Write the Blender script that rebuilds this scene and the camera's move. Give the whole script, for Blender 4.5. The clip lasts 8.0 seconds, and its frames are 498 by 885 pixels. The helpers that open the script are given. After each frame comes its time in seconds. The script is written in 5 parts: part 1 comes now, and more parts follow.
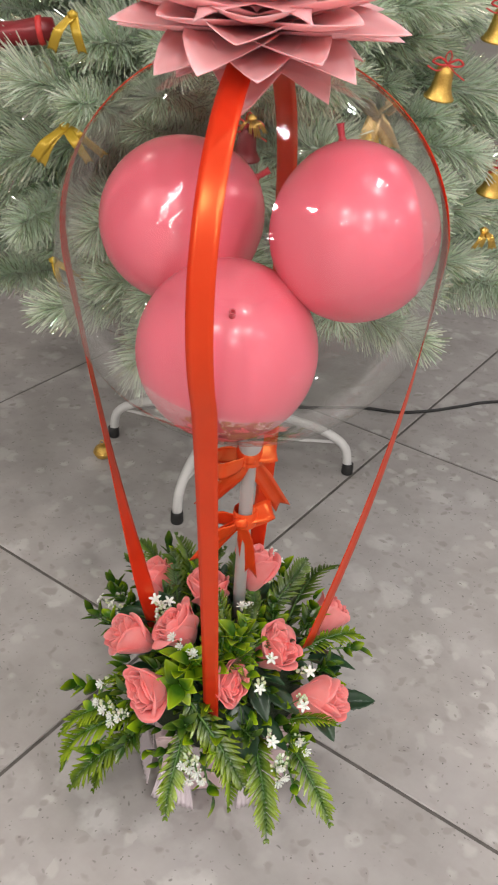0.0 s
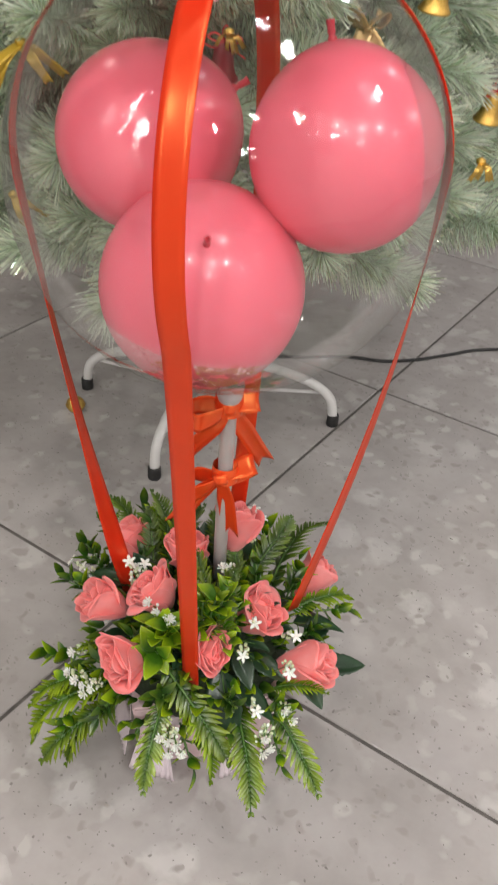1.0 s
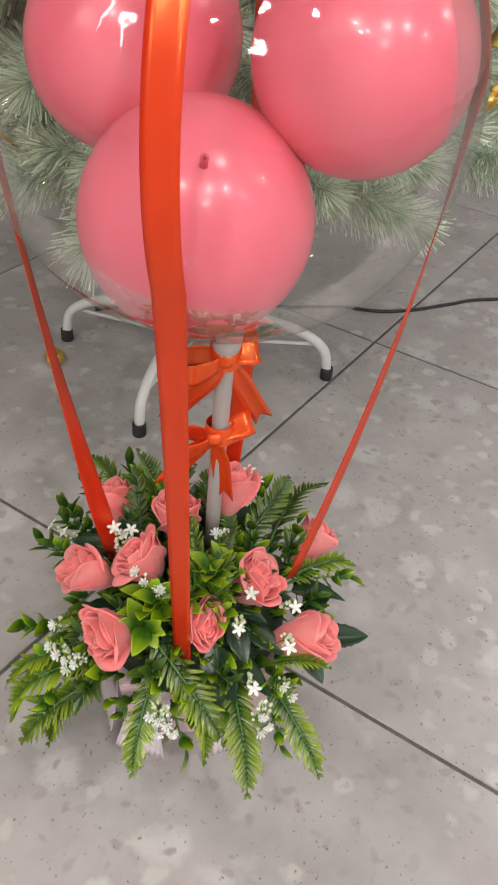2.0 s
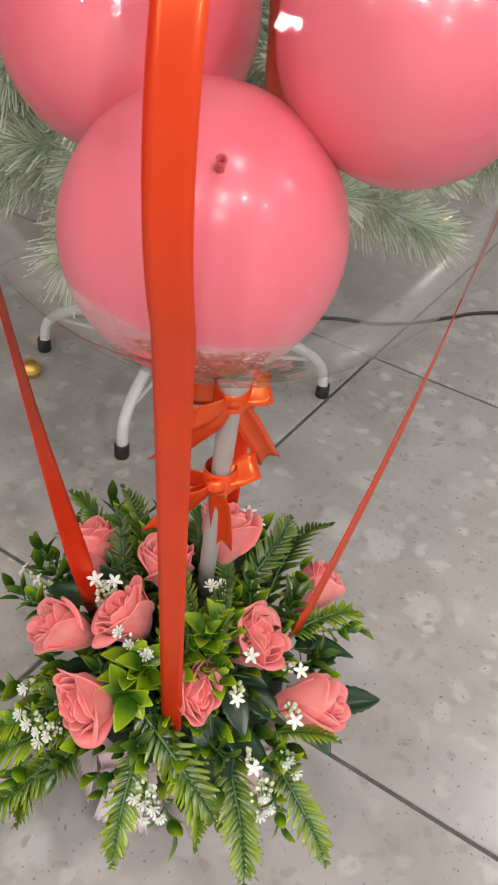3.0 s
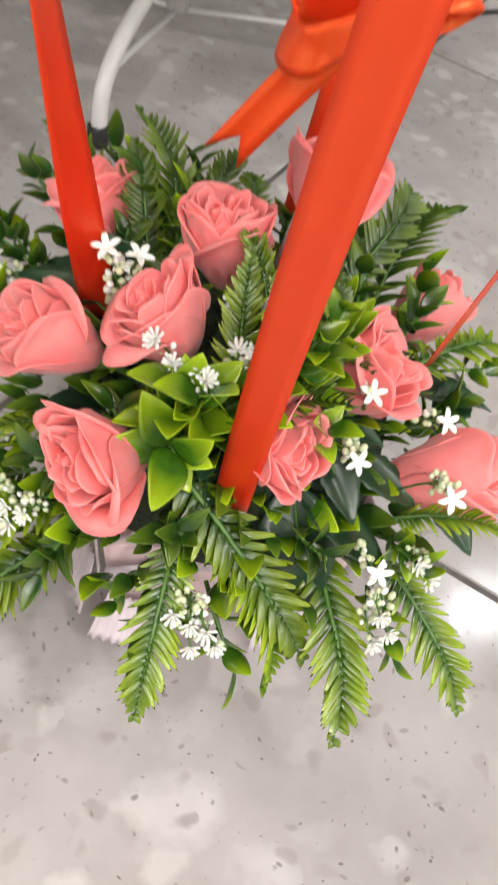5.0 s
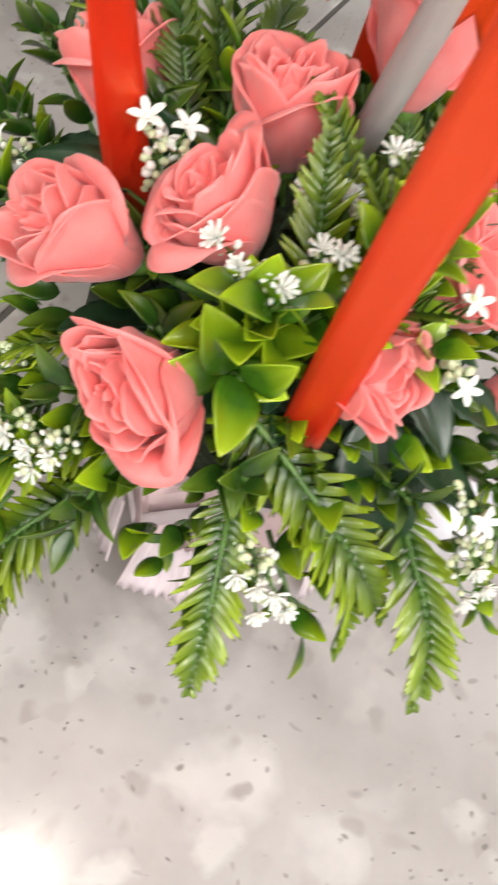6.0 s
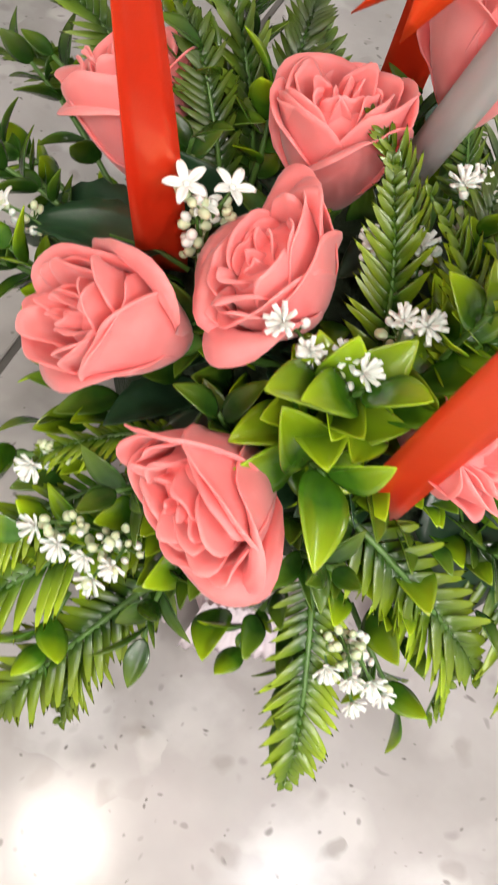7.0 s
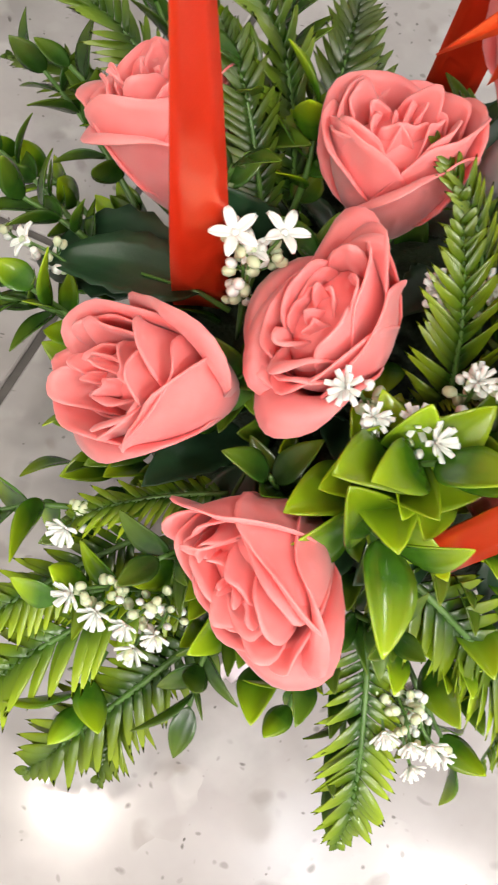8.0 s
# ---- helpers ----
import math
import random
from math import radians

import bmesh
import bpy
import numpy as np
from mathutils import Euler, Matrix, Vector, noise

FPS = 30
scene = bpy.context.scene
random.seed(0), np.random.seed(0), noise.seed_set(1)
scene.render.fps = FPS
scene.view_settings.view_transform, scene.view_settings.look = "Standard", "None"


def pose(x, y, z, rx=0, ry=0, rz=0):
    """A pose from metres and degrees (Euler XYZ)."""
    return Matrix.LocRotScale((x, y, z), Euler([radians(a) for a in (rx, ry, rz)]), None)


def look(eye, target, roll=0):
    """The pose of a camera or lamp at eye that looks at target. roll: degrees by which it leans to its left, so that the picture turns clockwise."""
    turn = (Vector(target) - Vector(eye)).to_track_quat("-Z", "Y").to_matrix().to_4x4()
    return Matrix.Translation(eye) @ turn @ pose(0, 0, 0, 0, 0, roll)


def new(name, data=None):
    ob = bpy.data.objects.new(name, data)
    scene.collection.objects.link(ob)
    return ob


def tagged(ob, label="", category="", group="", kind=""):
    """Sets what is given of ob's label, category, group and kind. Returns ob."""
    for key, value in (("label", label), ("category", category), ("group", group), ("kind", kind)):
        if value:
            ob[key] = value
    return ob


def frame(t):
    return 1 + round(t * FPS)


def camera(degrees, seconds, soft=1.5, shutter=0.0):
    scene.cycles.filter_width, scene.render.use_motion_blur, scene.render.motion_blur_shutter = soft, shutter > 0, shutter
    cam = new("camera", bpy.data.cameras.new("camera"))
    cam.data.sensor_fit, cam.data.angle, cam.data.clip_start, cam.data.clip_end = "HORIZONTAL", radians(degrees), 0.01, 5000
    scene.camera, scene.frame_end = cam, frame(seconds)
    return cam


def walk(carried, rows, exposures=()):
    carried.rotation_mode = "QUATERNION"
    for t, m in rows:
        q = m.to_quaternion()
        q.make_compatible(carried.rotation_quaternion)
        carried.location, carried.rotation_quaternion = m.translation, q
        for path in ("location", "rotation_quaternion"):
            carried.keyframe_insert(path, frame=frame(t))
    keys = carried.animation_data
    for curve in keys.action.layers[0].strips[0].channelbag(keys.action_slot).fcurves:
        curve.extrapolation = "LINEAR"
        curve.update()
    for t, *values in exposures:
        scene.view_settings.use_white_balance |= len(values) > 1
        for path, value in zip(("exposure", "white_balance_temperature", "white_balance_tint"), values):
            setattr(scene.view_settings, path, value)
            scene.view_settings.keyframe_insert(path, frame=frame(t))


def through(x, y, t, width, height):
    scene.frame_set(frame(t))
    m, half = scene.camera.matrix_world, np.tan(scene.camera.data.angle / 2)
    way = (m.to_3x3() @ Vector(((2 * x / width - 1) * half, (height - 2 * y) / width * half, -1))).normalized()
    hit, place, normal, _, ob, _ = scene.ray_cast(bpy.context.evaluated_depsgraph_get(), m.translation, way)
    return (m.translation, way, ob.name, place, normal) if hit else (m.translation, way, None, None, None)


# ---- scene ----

cam = camera(32.8, 8.0, soft=2.0, shutter=0.5)
# seconds, eye, yaw, pitch, lean
ROWS = [
    (0.0, (0.0120, -0.7370, 1.0090), 0.04, -32.29, 2.64),
    (0.5, (0.0180, -0.7030, 0.9950), -0.70, -33.43, 2.75),
    (1.0, (0.0140, -0.6710, 0.9620), -1.64, -35.38, 3.09),
    (1.5, (0.0080, -0.6400, 0.9310), -2.92, -37.84, 3.60),
    (1.7, (0.0050, -0.6290, 0.9250), -3.08, -38.46, 3.75),
    (3.0, (-0.0160, -0.4940, 0.8750), -5.24, -38.26, 5.86),
    (3.5, (-0.0500, -0.4650, 0.8410), -6.20, -39.02, 7.09),
    (4.0, (-0.0730, -0.4120, 0.7380), -6.96, -40.95, 8.18),
    (4.5, (-0.0860, -0.3520, 0.6380), -10.53, -46.09, 11.29),
    (4.7, (-0.0880, -0.3310, 0.6050), -12.32, -48.14, 12.76),
    (5.8, (-0.1050, -0.2540, 0.5080), -20.46, -55.43, 19.41),
    (6.0, (-0.1190, -0.2430, 0.4980), -20.67, -56.46, 18.92),
    (6.5, (-0.1390, -0.2100, 0.4790), -21.92, -59.48, 16.93),
    (7.0, (-0.1420, -0.1640, 0.4930), -24.59, -61.03, 16.27),
    (7.5, (-0.1430, -0.1330, 0.4920), -25.72, -62.65, 16.31),
    (8.0, (-0.1520, -0.1130, 0.4850), -27.53, -64.26, 17.79),
]


def aimed(eye, yaw, pitch, lean):
    a, b = radians(yaw), radians(pitch)
    way = Vector((-math.sin(a) * math.cos(b), math.cos(a) * math.cos(b), math.sin(b)))
    return look(eye, Vector(eye) + way, lean)


walk(cam, [(t, aimed(eye, yaw, pitch, lean)) for t, eye, yaw, pitch, lean in ROWS],
     exposures=[(0.0, -0.26), (3.0, -0.18), (4.0, 0.0), (4.5, 0.12), (5.8, 0.36), (7.0, 0.38), (8.0, 0.46)])

# ---- light ----
world = bpy.data.worlds.new("hall_air")
scene.world = world
world.use_nodes = True
world.node_tree.nodes["Background"].inputs["Color"].default_value = (0.9, 0.86, 0.84, 1)
world.node_tree.nodes["Background"].inputs["Strength"].default_value = 0.12
CEIL = 3.1
# ceiling lamps: x, y, watts, colour, radius
DOWNLIGHTS = [
    (-0.33, 0.05, 13, (1.0, 0.90, 0.80), 0.085),
    (0.45, -0.26, 5, (0.92, 0.95, 1.0), 0.085),
    (0.98, -0.62, 16, (1.0, 0.955, 0.93), 0.085),
    (-0.95, -2.35, 36, (1.0, 0.93, 0.86), 0.085),
    (-0.36, -3.1, 30, (1.0, 0.955, 0.93), 0.085),
    (0.75, -2.6, 40, (1.0, 0.955, 0.93), 0.085),
    (1.9, -2.3, 40, (1.0, 0.955, 0.94), 0.085),
    (3.75, -2.35, 30, (1.0, 0.955, 0.94), 0.085),
    (-1.7, 1.7, 9, (1.0, 0.92, 0.84), 0.085),
    (1.8, 1.6, 11, (0.95, 0.96, 1.0), 0.085),
]
# ceiling panels: x, y, side, watts
PANELS = [(4.2, 0.3, 0.6, 45), (0.9, -4.4, 0.6, 60)]
# strip lamps: x, y, length, watts, turn
STRIPS = [(-3.2, -2.25, 3.2, 34, 118.6), (-3.5, -3.4, 2.6, 34, 130.5)]


# ---- helpers for building ----
def part(name, bm, material, parent=None, label="", smooth=True):
    me = bpy.data.meshes.new(name)
    bm.to_mesh(me)
    bm.free()
    return part_of(name, me, material, parent, label, smooth)


def part_of(name, me, material, parent=None, label="", smooth=True):
    me.materials.clear()
    me.materials.append(material)
    me.shade_smooth() if smooth else me.shade_flat()
    ob = new(name, me)
    if parent is not None:
        ob.parent = parent
    if label:
        ob["label"] = label
    return ob


def shared(name, me, parent, m, label=""):
    """One more piece on a mesh that others use too."""
    ob = new(name, me)
    ob.parent = parent
    ob.matrix_basis = m
    if label:
        ob["label"] = label
    return ob


def thing(name, m, label, category, group=""):
    ob = new(name)
    ob.empty_display_size = 0.02
    ob.matrix_basis = m
    return tagged(ob, label, category, group)


def mesh_from(name, verts, faces, material, smooth=True):
    me = bpy.data.meshes.new(name)
    me.from_pydata([tuple(v) for v in verts], [], faces)
    me.update()
    me.materials.append(material)
    me.shade_smooth() if smooth else me.shade_flat()
    return me


def frame_to(a, b, up=Vector((0, 0, 1))):
    """A pose at a whose y axis points to b and whose z axis is near up."""
    y = (Vector(b) - Vector(a)).normalized()
    x = y.cross(up)
    if x.length < 1e-4:
        x = y.cross(Vector((1, 0, 0)))
    x.normalize()
    z = x.cross(y)
    m = Matrix((x, y, z)).transposed().to_4x4()
    m.translation = Vector(a)
    return m


def sheet(point, nu, nv, thick, wrap=False):
    """Vertices and faces of a thin curved sheet; point(i/nu, j/nv) gives a Vector. Both sides and the rim."""
    P = [[point(i / nu, j / nv) for j in range(nv + 1)] for i in range(nu + 1)]
    N = []
    for i in range(nu + 1):
        row = []
        for j in range(nv + 1):
            du = P[min(i + 1, nu)][j] - P[max(i - 1, 0)][j]
            dv = P[i][min(j + 1, nv)] - P[i][max(j - 1, 0)]
            n = du.cross(dv)
            row.append(n.normalized() if n.length > 1e-12 else Vector((0, 0, 1)))
        N.append(row)
    verts, faces = [], []
    w = nv + 1
    for side in (0.5, -0.5):
        for i in range(nu + 1):
            for j in range(w):
                verts.append(P[i][j] + N[i][j] * thick * side)
    off = (nu + 1) * w
    for i in range(nu):
        for j in range(nv):
            a, b, c, d = i * w + j, (i + 1) * w + j, (i + 1) * w + j + 1, i * w + j + 1
            faces.append((a, b, c, d))
            faces.append((off + d, off + c, off + b, off + a))
    for i in range(nu):
        a, b = i * w, (i + 1) * w
        faces.append((b, a, off + a, off + b))
        a, b = i * w + nv, (i + 1) * w + nv
        faces.append((a, b, off + b, off + a))
    for j in range(nv):
        a, b = j, j + 1
        faces.append((a, b, off + b, off + a))
        a, b = nu * w + j, nu * w + j + 1
        faces.append((b, a, off + a, off + b))
    return verts, faces


def joined(pieces):
    V, F = [], []
    for v, f in pieces:
        o = len(V)
        V.extend(v)
        F.extend([tuple(k + o for k in q) for q in f])
    return V, F


def tube(points, radii, sides=8, cap=True):
    """A round tube along points."""
    V, F = [], []
    n = len(points)
    prev = None
    for i, p in enumerate(points):
        p = Vector(p)
        d = (Vector(points[min(i + 1, n - 1)]) - Vector(points[max(i - 1, 0)])).normalized()
        if prev is None:
            x = d.orthogonal().normalized()
        else:
            x = (prev - d * prev.dot(d)).normalized()
        prev = x
        y = d.cross(x)
        r = radii[i] if isinstance(radii, (list, tuple)) else radii
        for k in range(sides):
            a = 2 * math.pi * k / sides
            V.append(p + x * (r * math.cos(a)) + y * (r * math.sin(a)))
    for i in range(n - 1):
        for k in range(sides):
            k2 = (k + 1) % sides
            F.append((i * sides + k, i * sides + k2, (i + 1) * sides + k2, (i + 1) * sides + k))
    if cap:
        F.append(tuple(reversed(range(sides))))
        F.append(tuple((n - 1) * sides + k for k in range(sides)))
    return V, F


def lathe(profile, sides=32):
    """A turned form from (radius, z) pairs; radii of 0 close it."""
    V, F = [], []
    for r, z in profile:
        for k in range(sides):
            a = 2 * math.pi * k / sides
            V.append(Vector((max(r, 1e-5) * math.cos(a), max(r, 1e-5) * math.sin(a), z)))
    for i in range(len(profile) - 1):
        for k in range(sides):
            k2 = (k + 1) % sides
            F.append((i * sides + k, i * sides + k2, (i + 1) * sides + k2, (i + 1) * sides + k))
    return V, F


def curve_pts(pts, n):
    """n + 1 points on a smooth line through pts."""
    pts = [Vector(p) for p in pts]
    P = [pts[0] * 2 - pts[1]] + pts + [pts[-1] * 2 - pts[-2]]
    out = []
    m = len(pts) - 1
    for k in range(n + 1):
        s = k / n * m
        i = min(int(s), m - 1)
        t = s - i
        a, b, c, d = P[i], P[i + 1], P[i + 2], P[i + 3]
        out.append(0.5 * ((2 * b) + (c - a) * t + (2 * a - 5 * b + 4 * c - d) * t * t + (3 * b - a - 3 * c + d) * t ** 3))
    return out


def strip(points, across, width, thick=0.0006, nw=3, notch=0.0, bow=0.0):
    """A ribbon along points; across(k) gives its width direction; notch cuts a swallowtail into its end."""
    n = len(points) - 1

    def at(a, b):
        k = b * n
        i = min(int(k), n - 1)
        p = points[i].lerp(points[i + 1], k - i)
        d = (points[min(i + 1, n)] - points[max(i - 1, 0)]).normalized() if 0 < i else (points[1] - points[0]).normalized()
        w = across(b)
        w = (w - d * w.dot(d)).normalized()
        s = a - 0.5
        wid = width(b) if callable(width) else width
        end = max(0.0, b - 0.6) / 0.4
        return p + w * (s * wid) + w.cross(d) * (bow * (1 - 4 * s * s)) - d * (notch * (1 - abs(2 * s)) * end ** 2)
    return sheet(at, nw, n, thick)


# ---- materials ----
def mat(name):
    m = bpy.data.materials.new(name)
    m.use_nodes = True
    nt = m.node_tree
    return m, nt, nt.nodes["Principled BSDF"]


def node(nt, kind, **kw):
    n = nt.nodes.new(kind)
    for k, v in kw.items():
        n.inputs[k].default_value = v
    return n


def ramp(nt, src, stops):
    r = nt.nodes.new("ShaderNodeValToRGB")
    e = r.color_ramp.elements
    while len(e) < len(stops):
        e.new(0.5)
    for el, (p, c) in zip(e, stops):
        el.position, el.color = p, (*c, 1)
    nt.links.new(src, r.inputs[0])
    return r


def mixed(nt, a, b, fac, mode="MIX"):
    m = nt.nodes.new("ShaderNodeMix")
    m.data_type, m.blend_type = "RGBA", mode
    for sock, val in ((m.inputs[0], fac), (m.inputs[6], a), (m.inputs[7], b)):
        if isinstance(val, (float, int)):
            sock.default_value = val
        elif isinstance(val, tuple):
            sock.default_value = (*val, 1)
        else:
            nt.links.new(val, sock)
    return m.outputs[2]


def bumped(nt, b, height, strength, dist):
    n = nt.nodes.new("ShaderNodeBump")
    n.inputs["Strength"].default_value, n.inputs["Distance"].default_value = strength, dist
    nt.links.new(height, n.inputs["Height"])
    nt.links.new(n.outputs[0], b.inputs["Normal"])


def varied(name, low, high, rough=0.5, scale=40.0, fine=300.0, bump=0.1, metal=0.0, coat=0.0, sheen=0.0, spec=0.5, dist=0.0008, sub=0.0):
    """A plain surface with two scales of variation."""
    m, nt, b = mat(name)
    co = nt.nodes.new("ShaderNodeTexCoord").outputs["Object"]
    n1, n2 = node(nt, "ShaderNodeTexNoise", Scale=scale, Detail=3.0), node(nt, "ShaderNodeTexNoise", Scale=fine, Detail=2.0)
    nt.links.new(co, n1.inputs["Vector"])
    nt.links.new(co, n2.inputs["Vector"])
    r = ramp(nt, n1.outputs[0], [(0.3, low), (0.7, high)])
    nt.links.new(r.outputs[0], b.inputs["Base Color"])
    b.inputs["Roughness"].default_value, b.inputs["Metallic"].default_value = rough, metal
    b.inputs["Coat Weight"].default_value, b.inputs["Sheen Weight"].default_value = coat, sheen
    b.inputs["Coat Roughness"].default_value = 0.08
    b.inputs["Specular IOR Level"].default_value = spec
    if sub:
        b.inputs["Subsurface Weight"].default_value = sub
        b.inputs["Subsurface Radius"].default_value = (0.02, 0.006, 0.005)
        b.inputs["Subsurface Scale"].default_value = 0.3
    if bump:
        bumped(nt, b, n2.outputs[0], bump, dist)
    return m


def leaf_mat(name, dark, light, tip, rough=0.28, through=0.25, ribbed=False):
    """Moulded plastic leaf: darker at its foot, paler at its tip, along local y over its length."""
    m, nt, b = mat(name)
    g = nt.nodes.new("ShaderNodeTexCoord")
    sep = nt.nodes.new("ShaderNodeSeparateXYZ")
    nt.links.new(g.outputs["Generated"], sep.inputs[0])
    n1 = node(nt, "ShaderNodeTexNoise", Scale=90.0, Detail=3.0)
    nt.links.new(g.outputs["Object"], n1.inputs["Vector"])
    r = ramp(nt, n1.outputs[0], [(0.3, dark), (0.7, light)])
    along = sep.outputs["Y"]
    if ribbed:
        m1 = nt.nodes.new("ShaderNodeMath")
        m1.operation = "SUBTRACT"
        m1.inputs[1].default_value = 0.5
        nt.links.new(sep.outputs["X"], m1.inputs[0])
        m2 = nt.nodes.new("ShaderNodeMath")
        m2.operation = "ABSOLUTE"
        nt.links.new(m1.outputs[0], m2.inputs[0])
        m3 = nt.nodes.new("ShaderNodeMath")
        m3.operation = "MULTIPLY_ADD"
        m3.inputs[1].default_value = 1.7
        nt.links.new(m2.outputs[0], m3.inputs[0])
        m4 = nt.nodes.new("ShaderNodeMath")
        m4.operation = "MULTIPLY"
        m4.inputs[1].default_value = 0.35
        nt.links.new(along, m4.inputs[0])
        nt.links.new(m4.outputs[0], m3.inputs[2])
        along = m3.outputs[0]
    t = ramp(nt, along, [(0.22 if ribbed else 0.35, (0, 0, 0)), (0.95, (1, 1, 1))])
    c = mixed(nt, r.outputs[0], tip, t.outputs[0])
    info = nt.nodes.new("ShaderNodeObjectInfo")
    hsv = node(nt, "ShaderNodeHueSaturation")
    mr = nt.nodes.new("ShaderNodeMapRange")
    mr.inputs["To Min"].default_value, mr.inputs["To Max"].default_value = 0.7, 1.25
    nt.links.new(info.outputs["Random"], mr.inputs[0])
    nt.links.new(mr.outputs[0], hsv.inputs["Value"])
    nt.links.new(c, hsv.inputs["Color"])
    nt.links.new(hsv.outputs[0], b.inputs["Base Color"])
    b.inputs["Roughness"].default_value = rough
    b.inputs["Transmission Weight"].default_value = 0.0
    b.inputs["Subsurface Weight"].default_value = through
    b.inputs["Subsurface Radius"].default_value = (0.002, 0.004, 0.001)
    n2 = node(nt, "ShaderNodeTexNoise", Scale=400.0)
    nt.links.new(g.outputs["Object"], n2.inputs["Vector"])
    bumped(nt, b, n2.outputs[0], 0.12, 0.0006)
    return m


def floor_mat():
    m, nt, b = mat("terrazzo")
    co = nt.nodes.new("ShaderNodeTexCoord").outputs["Object"]
    info = nt.nodes.new("ShaderNodeObjectInfo")
    add = nt.nodes.new("ShaderNodeVectorMath")
    nt.links.new(co, add.inputs[0])
    mul = nt.nodes.new("ShaderNodeVectorMath")
    mul.operation = "SCALE"
    mul.inputs[0].default_value = (37.0, 53.0, 0.0)
    nt.links.new(info.outputs["Random"], mul.inputs["Scale"])
    nt.links.new(mul.outputs[0], add.inputs[1])
    co = add.outputs[0]
    warp = node(nt, "ShaderNodeTexNoise", Scale=14.0, Detail=3.0)
    nt.links.new(co, warp.inputs["Vector"])
    w = mixed(nt, co, warp.outputs["Color"], 0.06)
    cloud = node(nt, "ShaderNodeTexNoise", Scale=7.0, Detail=5.0, Roughness=0.6)
    nt.links.new(co, cloud.inputs["Vector"])
    base = ramp(nt, cloud.outputs[0], [(0.25, (0.30, 0.282, 0.270)), (0.55, (0.385, 0.366, 0.355)), (0.8, (0.44, 0.42, 0.41))]).outputs[0]
    rag = node(nt, "ShaderNodeTexNoise", Scale=55.0, Detail=3.0)
    nt.links.new(co, rag.inputs["Vector"])

    def ragged(d, amount):
        k = nt.nodes.new("ShaderNodeMath")
        k.operation = "MULTIPLY_ADD"
        k.inputs[1].default_value = amount
        nt.links.new(rag.outputs[0], k.inputs[0])
        nt.links.new(d, k.inputs[2])
        return k.outputs[0]
    # pale marble chips of two sizes, hardly lighter than the ground
    for sc, low, high, col in ((13.0, 0.38, 0.60, (0.50, 0.485, 0.475)), (27.0, 0.38, 0.54, (0.49, 0.475, 0.46)), (38.0, 0.36, 0.50, (0.30, 0.28, 0.262))):
        v1 = node(nt, "ShaderNodeTexVoronoi", Scale=sc)
        nt.links.new(w, v1.inputs["Vector"])
        chip = ramp(nt, ragged(v1.outputs["Distance"], 0.35), [(low, (1, 1, 1)), (high, (0, 0, 0))]).outputs[0]
        sp = nt.nodes.new("ShaderNodeSeparateColor")
        nt.links.new(v1.outputs["Color"], sp.inputs[0])
        tone = ramp(nt, sp.outputs[0], [(0.25, (0, 0, 0)), (0.8, (0.8, 0.8, 0.8))]).outputs[0]
        base = mixed(nt, base, col, mixed(nt, chip, tone, 1.0, "MULTIPLY"))
    # grey and brown grains, dark specks
    for sc, d0, d1, s0, s1, strong, cols in (
            (48.0, 0.26, 0.42, 0.62, 0.76, 0.45, [(0.3, (0.21, 0.195, 0.185)), (0.6, (0.30, 0.265, 0.22)), (0.9, (0.27, 0.26, 0.25))]),
            (110.0, 0.29, 0.42, 0.58, 0.70, 0.75, [(0.3, (0.16, 0.15, 0.14)), (0.7, (0.26, 0.245, 0.235))]),
            (170.0, 0.28, 0.42, 0.84, 0.89, 0.85, [(0.3, (0.08, 0.07, 0.065)), (0.7, (0.15, 0.14, 0.13))])):
        v2 = node(nt, "ShaderNodeTexVoronoi", Scale=sc)
        nt.links.new(w, v2.inputs["Vector"])
        g1 = ramp(nt, ragged(v2.outputs["Distance"], 0.4), [(d0, (strong, strong, strong)), (d1, (0, 0, 0))]).outputs[0]
        s2 = nt.nodes.new("ShaderNodeSeparateColor")
        nt.links.new(v2.outputs["Color"], s2.inputs[0])
        sel = ramp(nt, s2.outputs[0], [(s0, (0, 0, 0)), (s1, (1, 1, 1))]).outputs[0]
        base = mixed(nt, base, ramp(nt, s2.outputs[1], cols).outputs[0], mixed(nt, g1, sel, 1.0, "MULTIPLY"))
    nt.links.new(base, b.inputs["Base Color"])
    rr = ramp(nt, cloud.outputs[0], [(0.3, (0.12, 0.12, 0.12)), (0.7, (0.19, 0.19, 0.19))])
    nt.links.new(rr.outputs[0], b.inputs["Roughness"])
    fine = node(nt, "ShaderNodeTexNoise", Scale=60.0, Detail=4.0)
    nt.links.new(co, fine.inputs["Vector"])
    b.inputs["Specular IOR Level"].default_value = 0.38
    bumped(nt, b, fine.outputs[0], 0.05, 0.002)
    return m


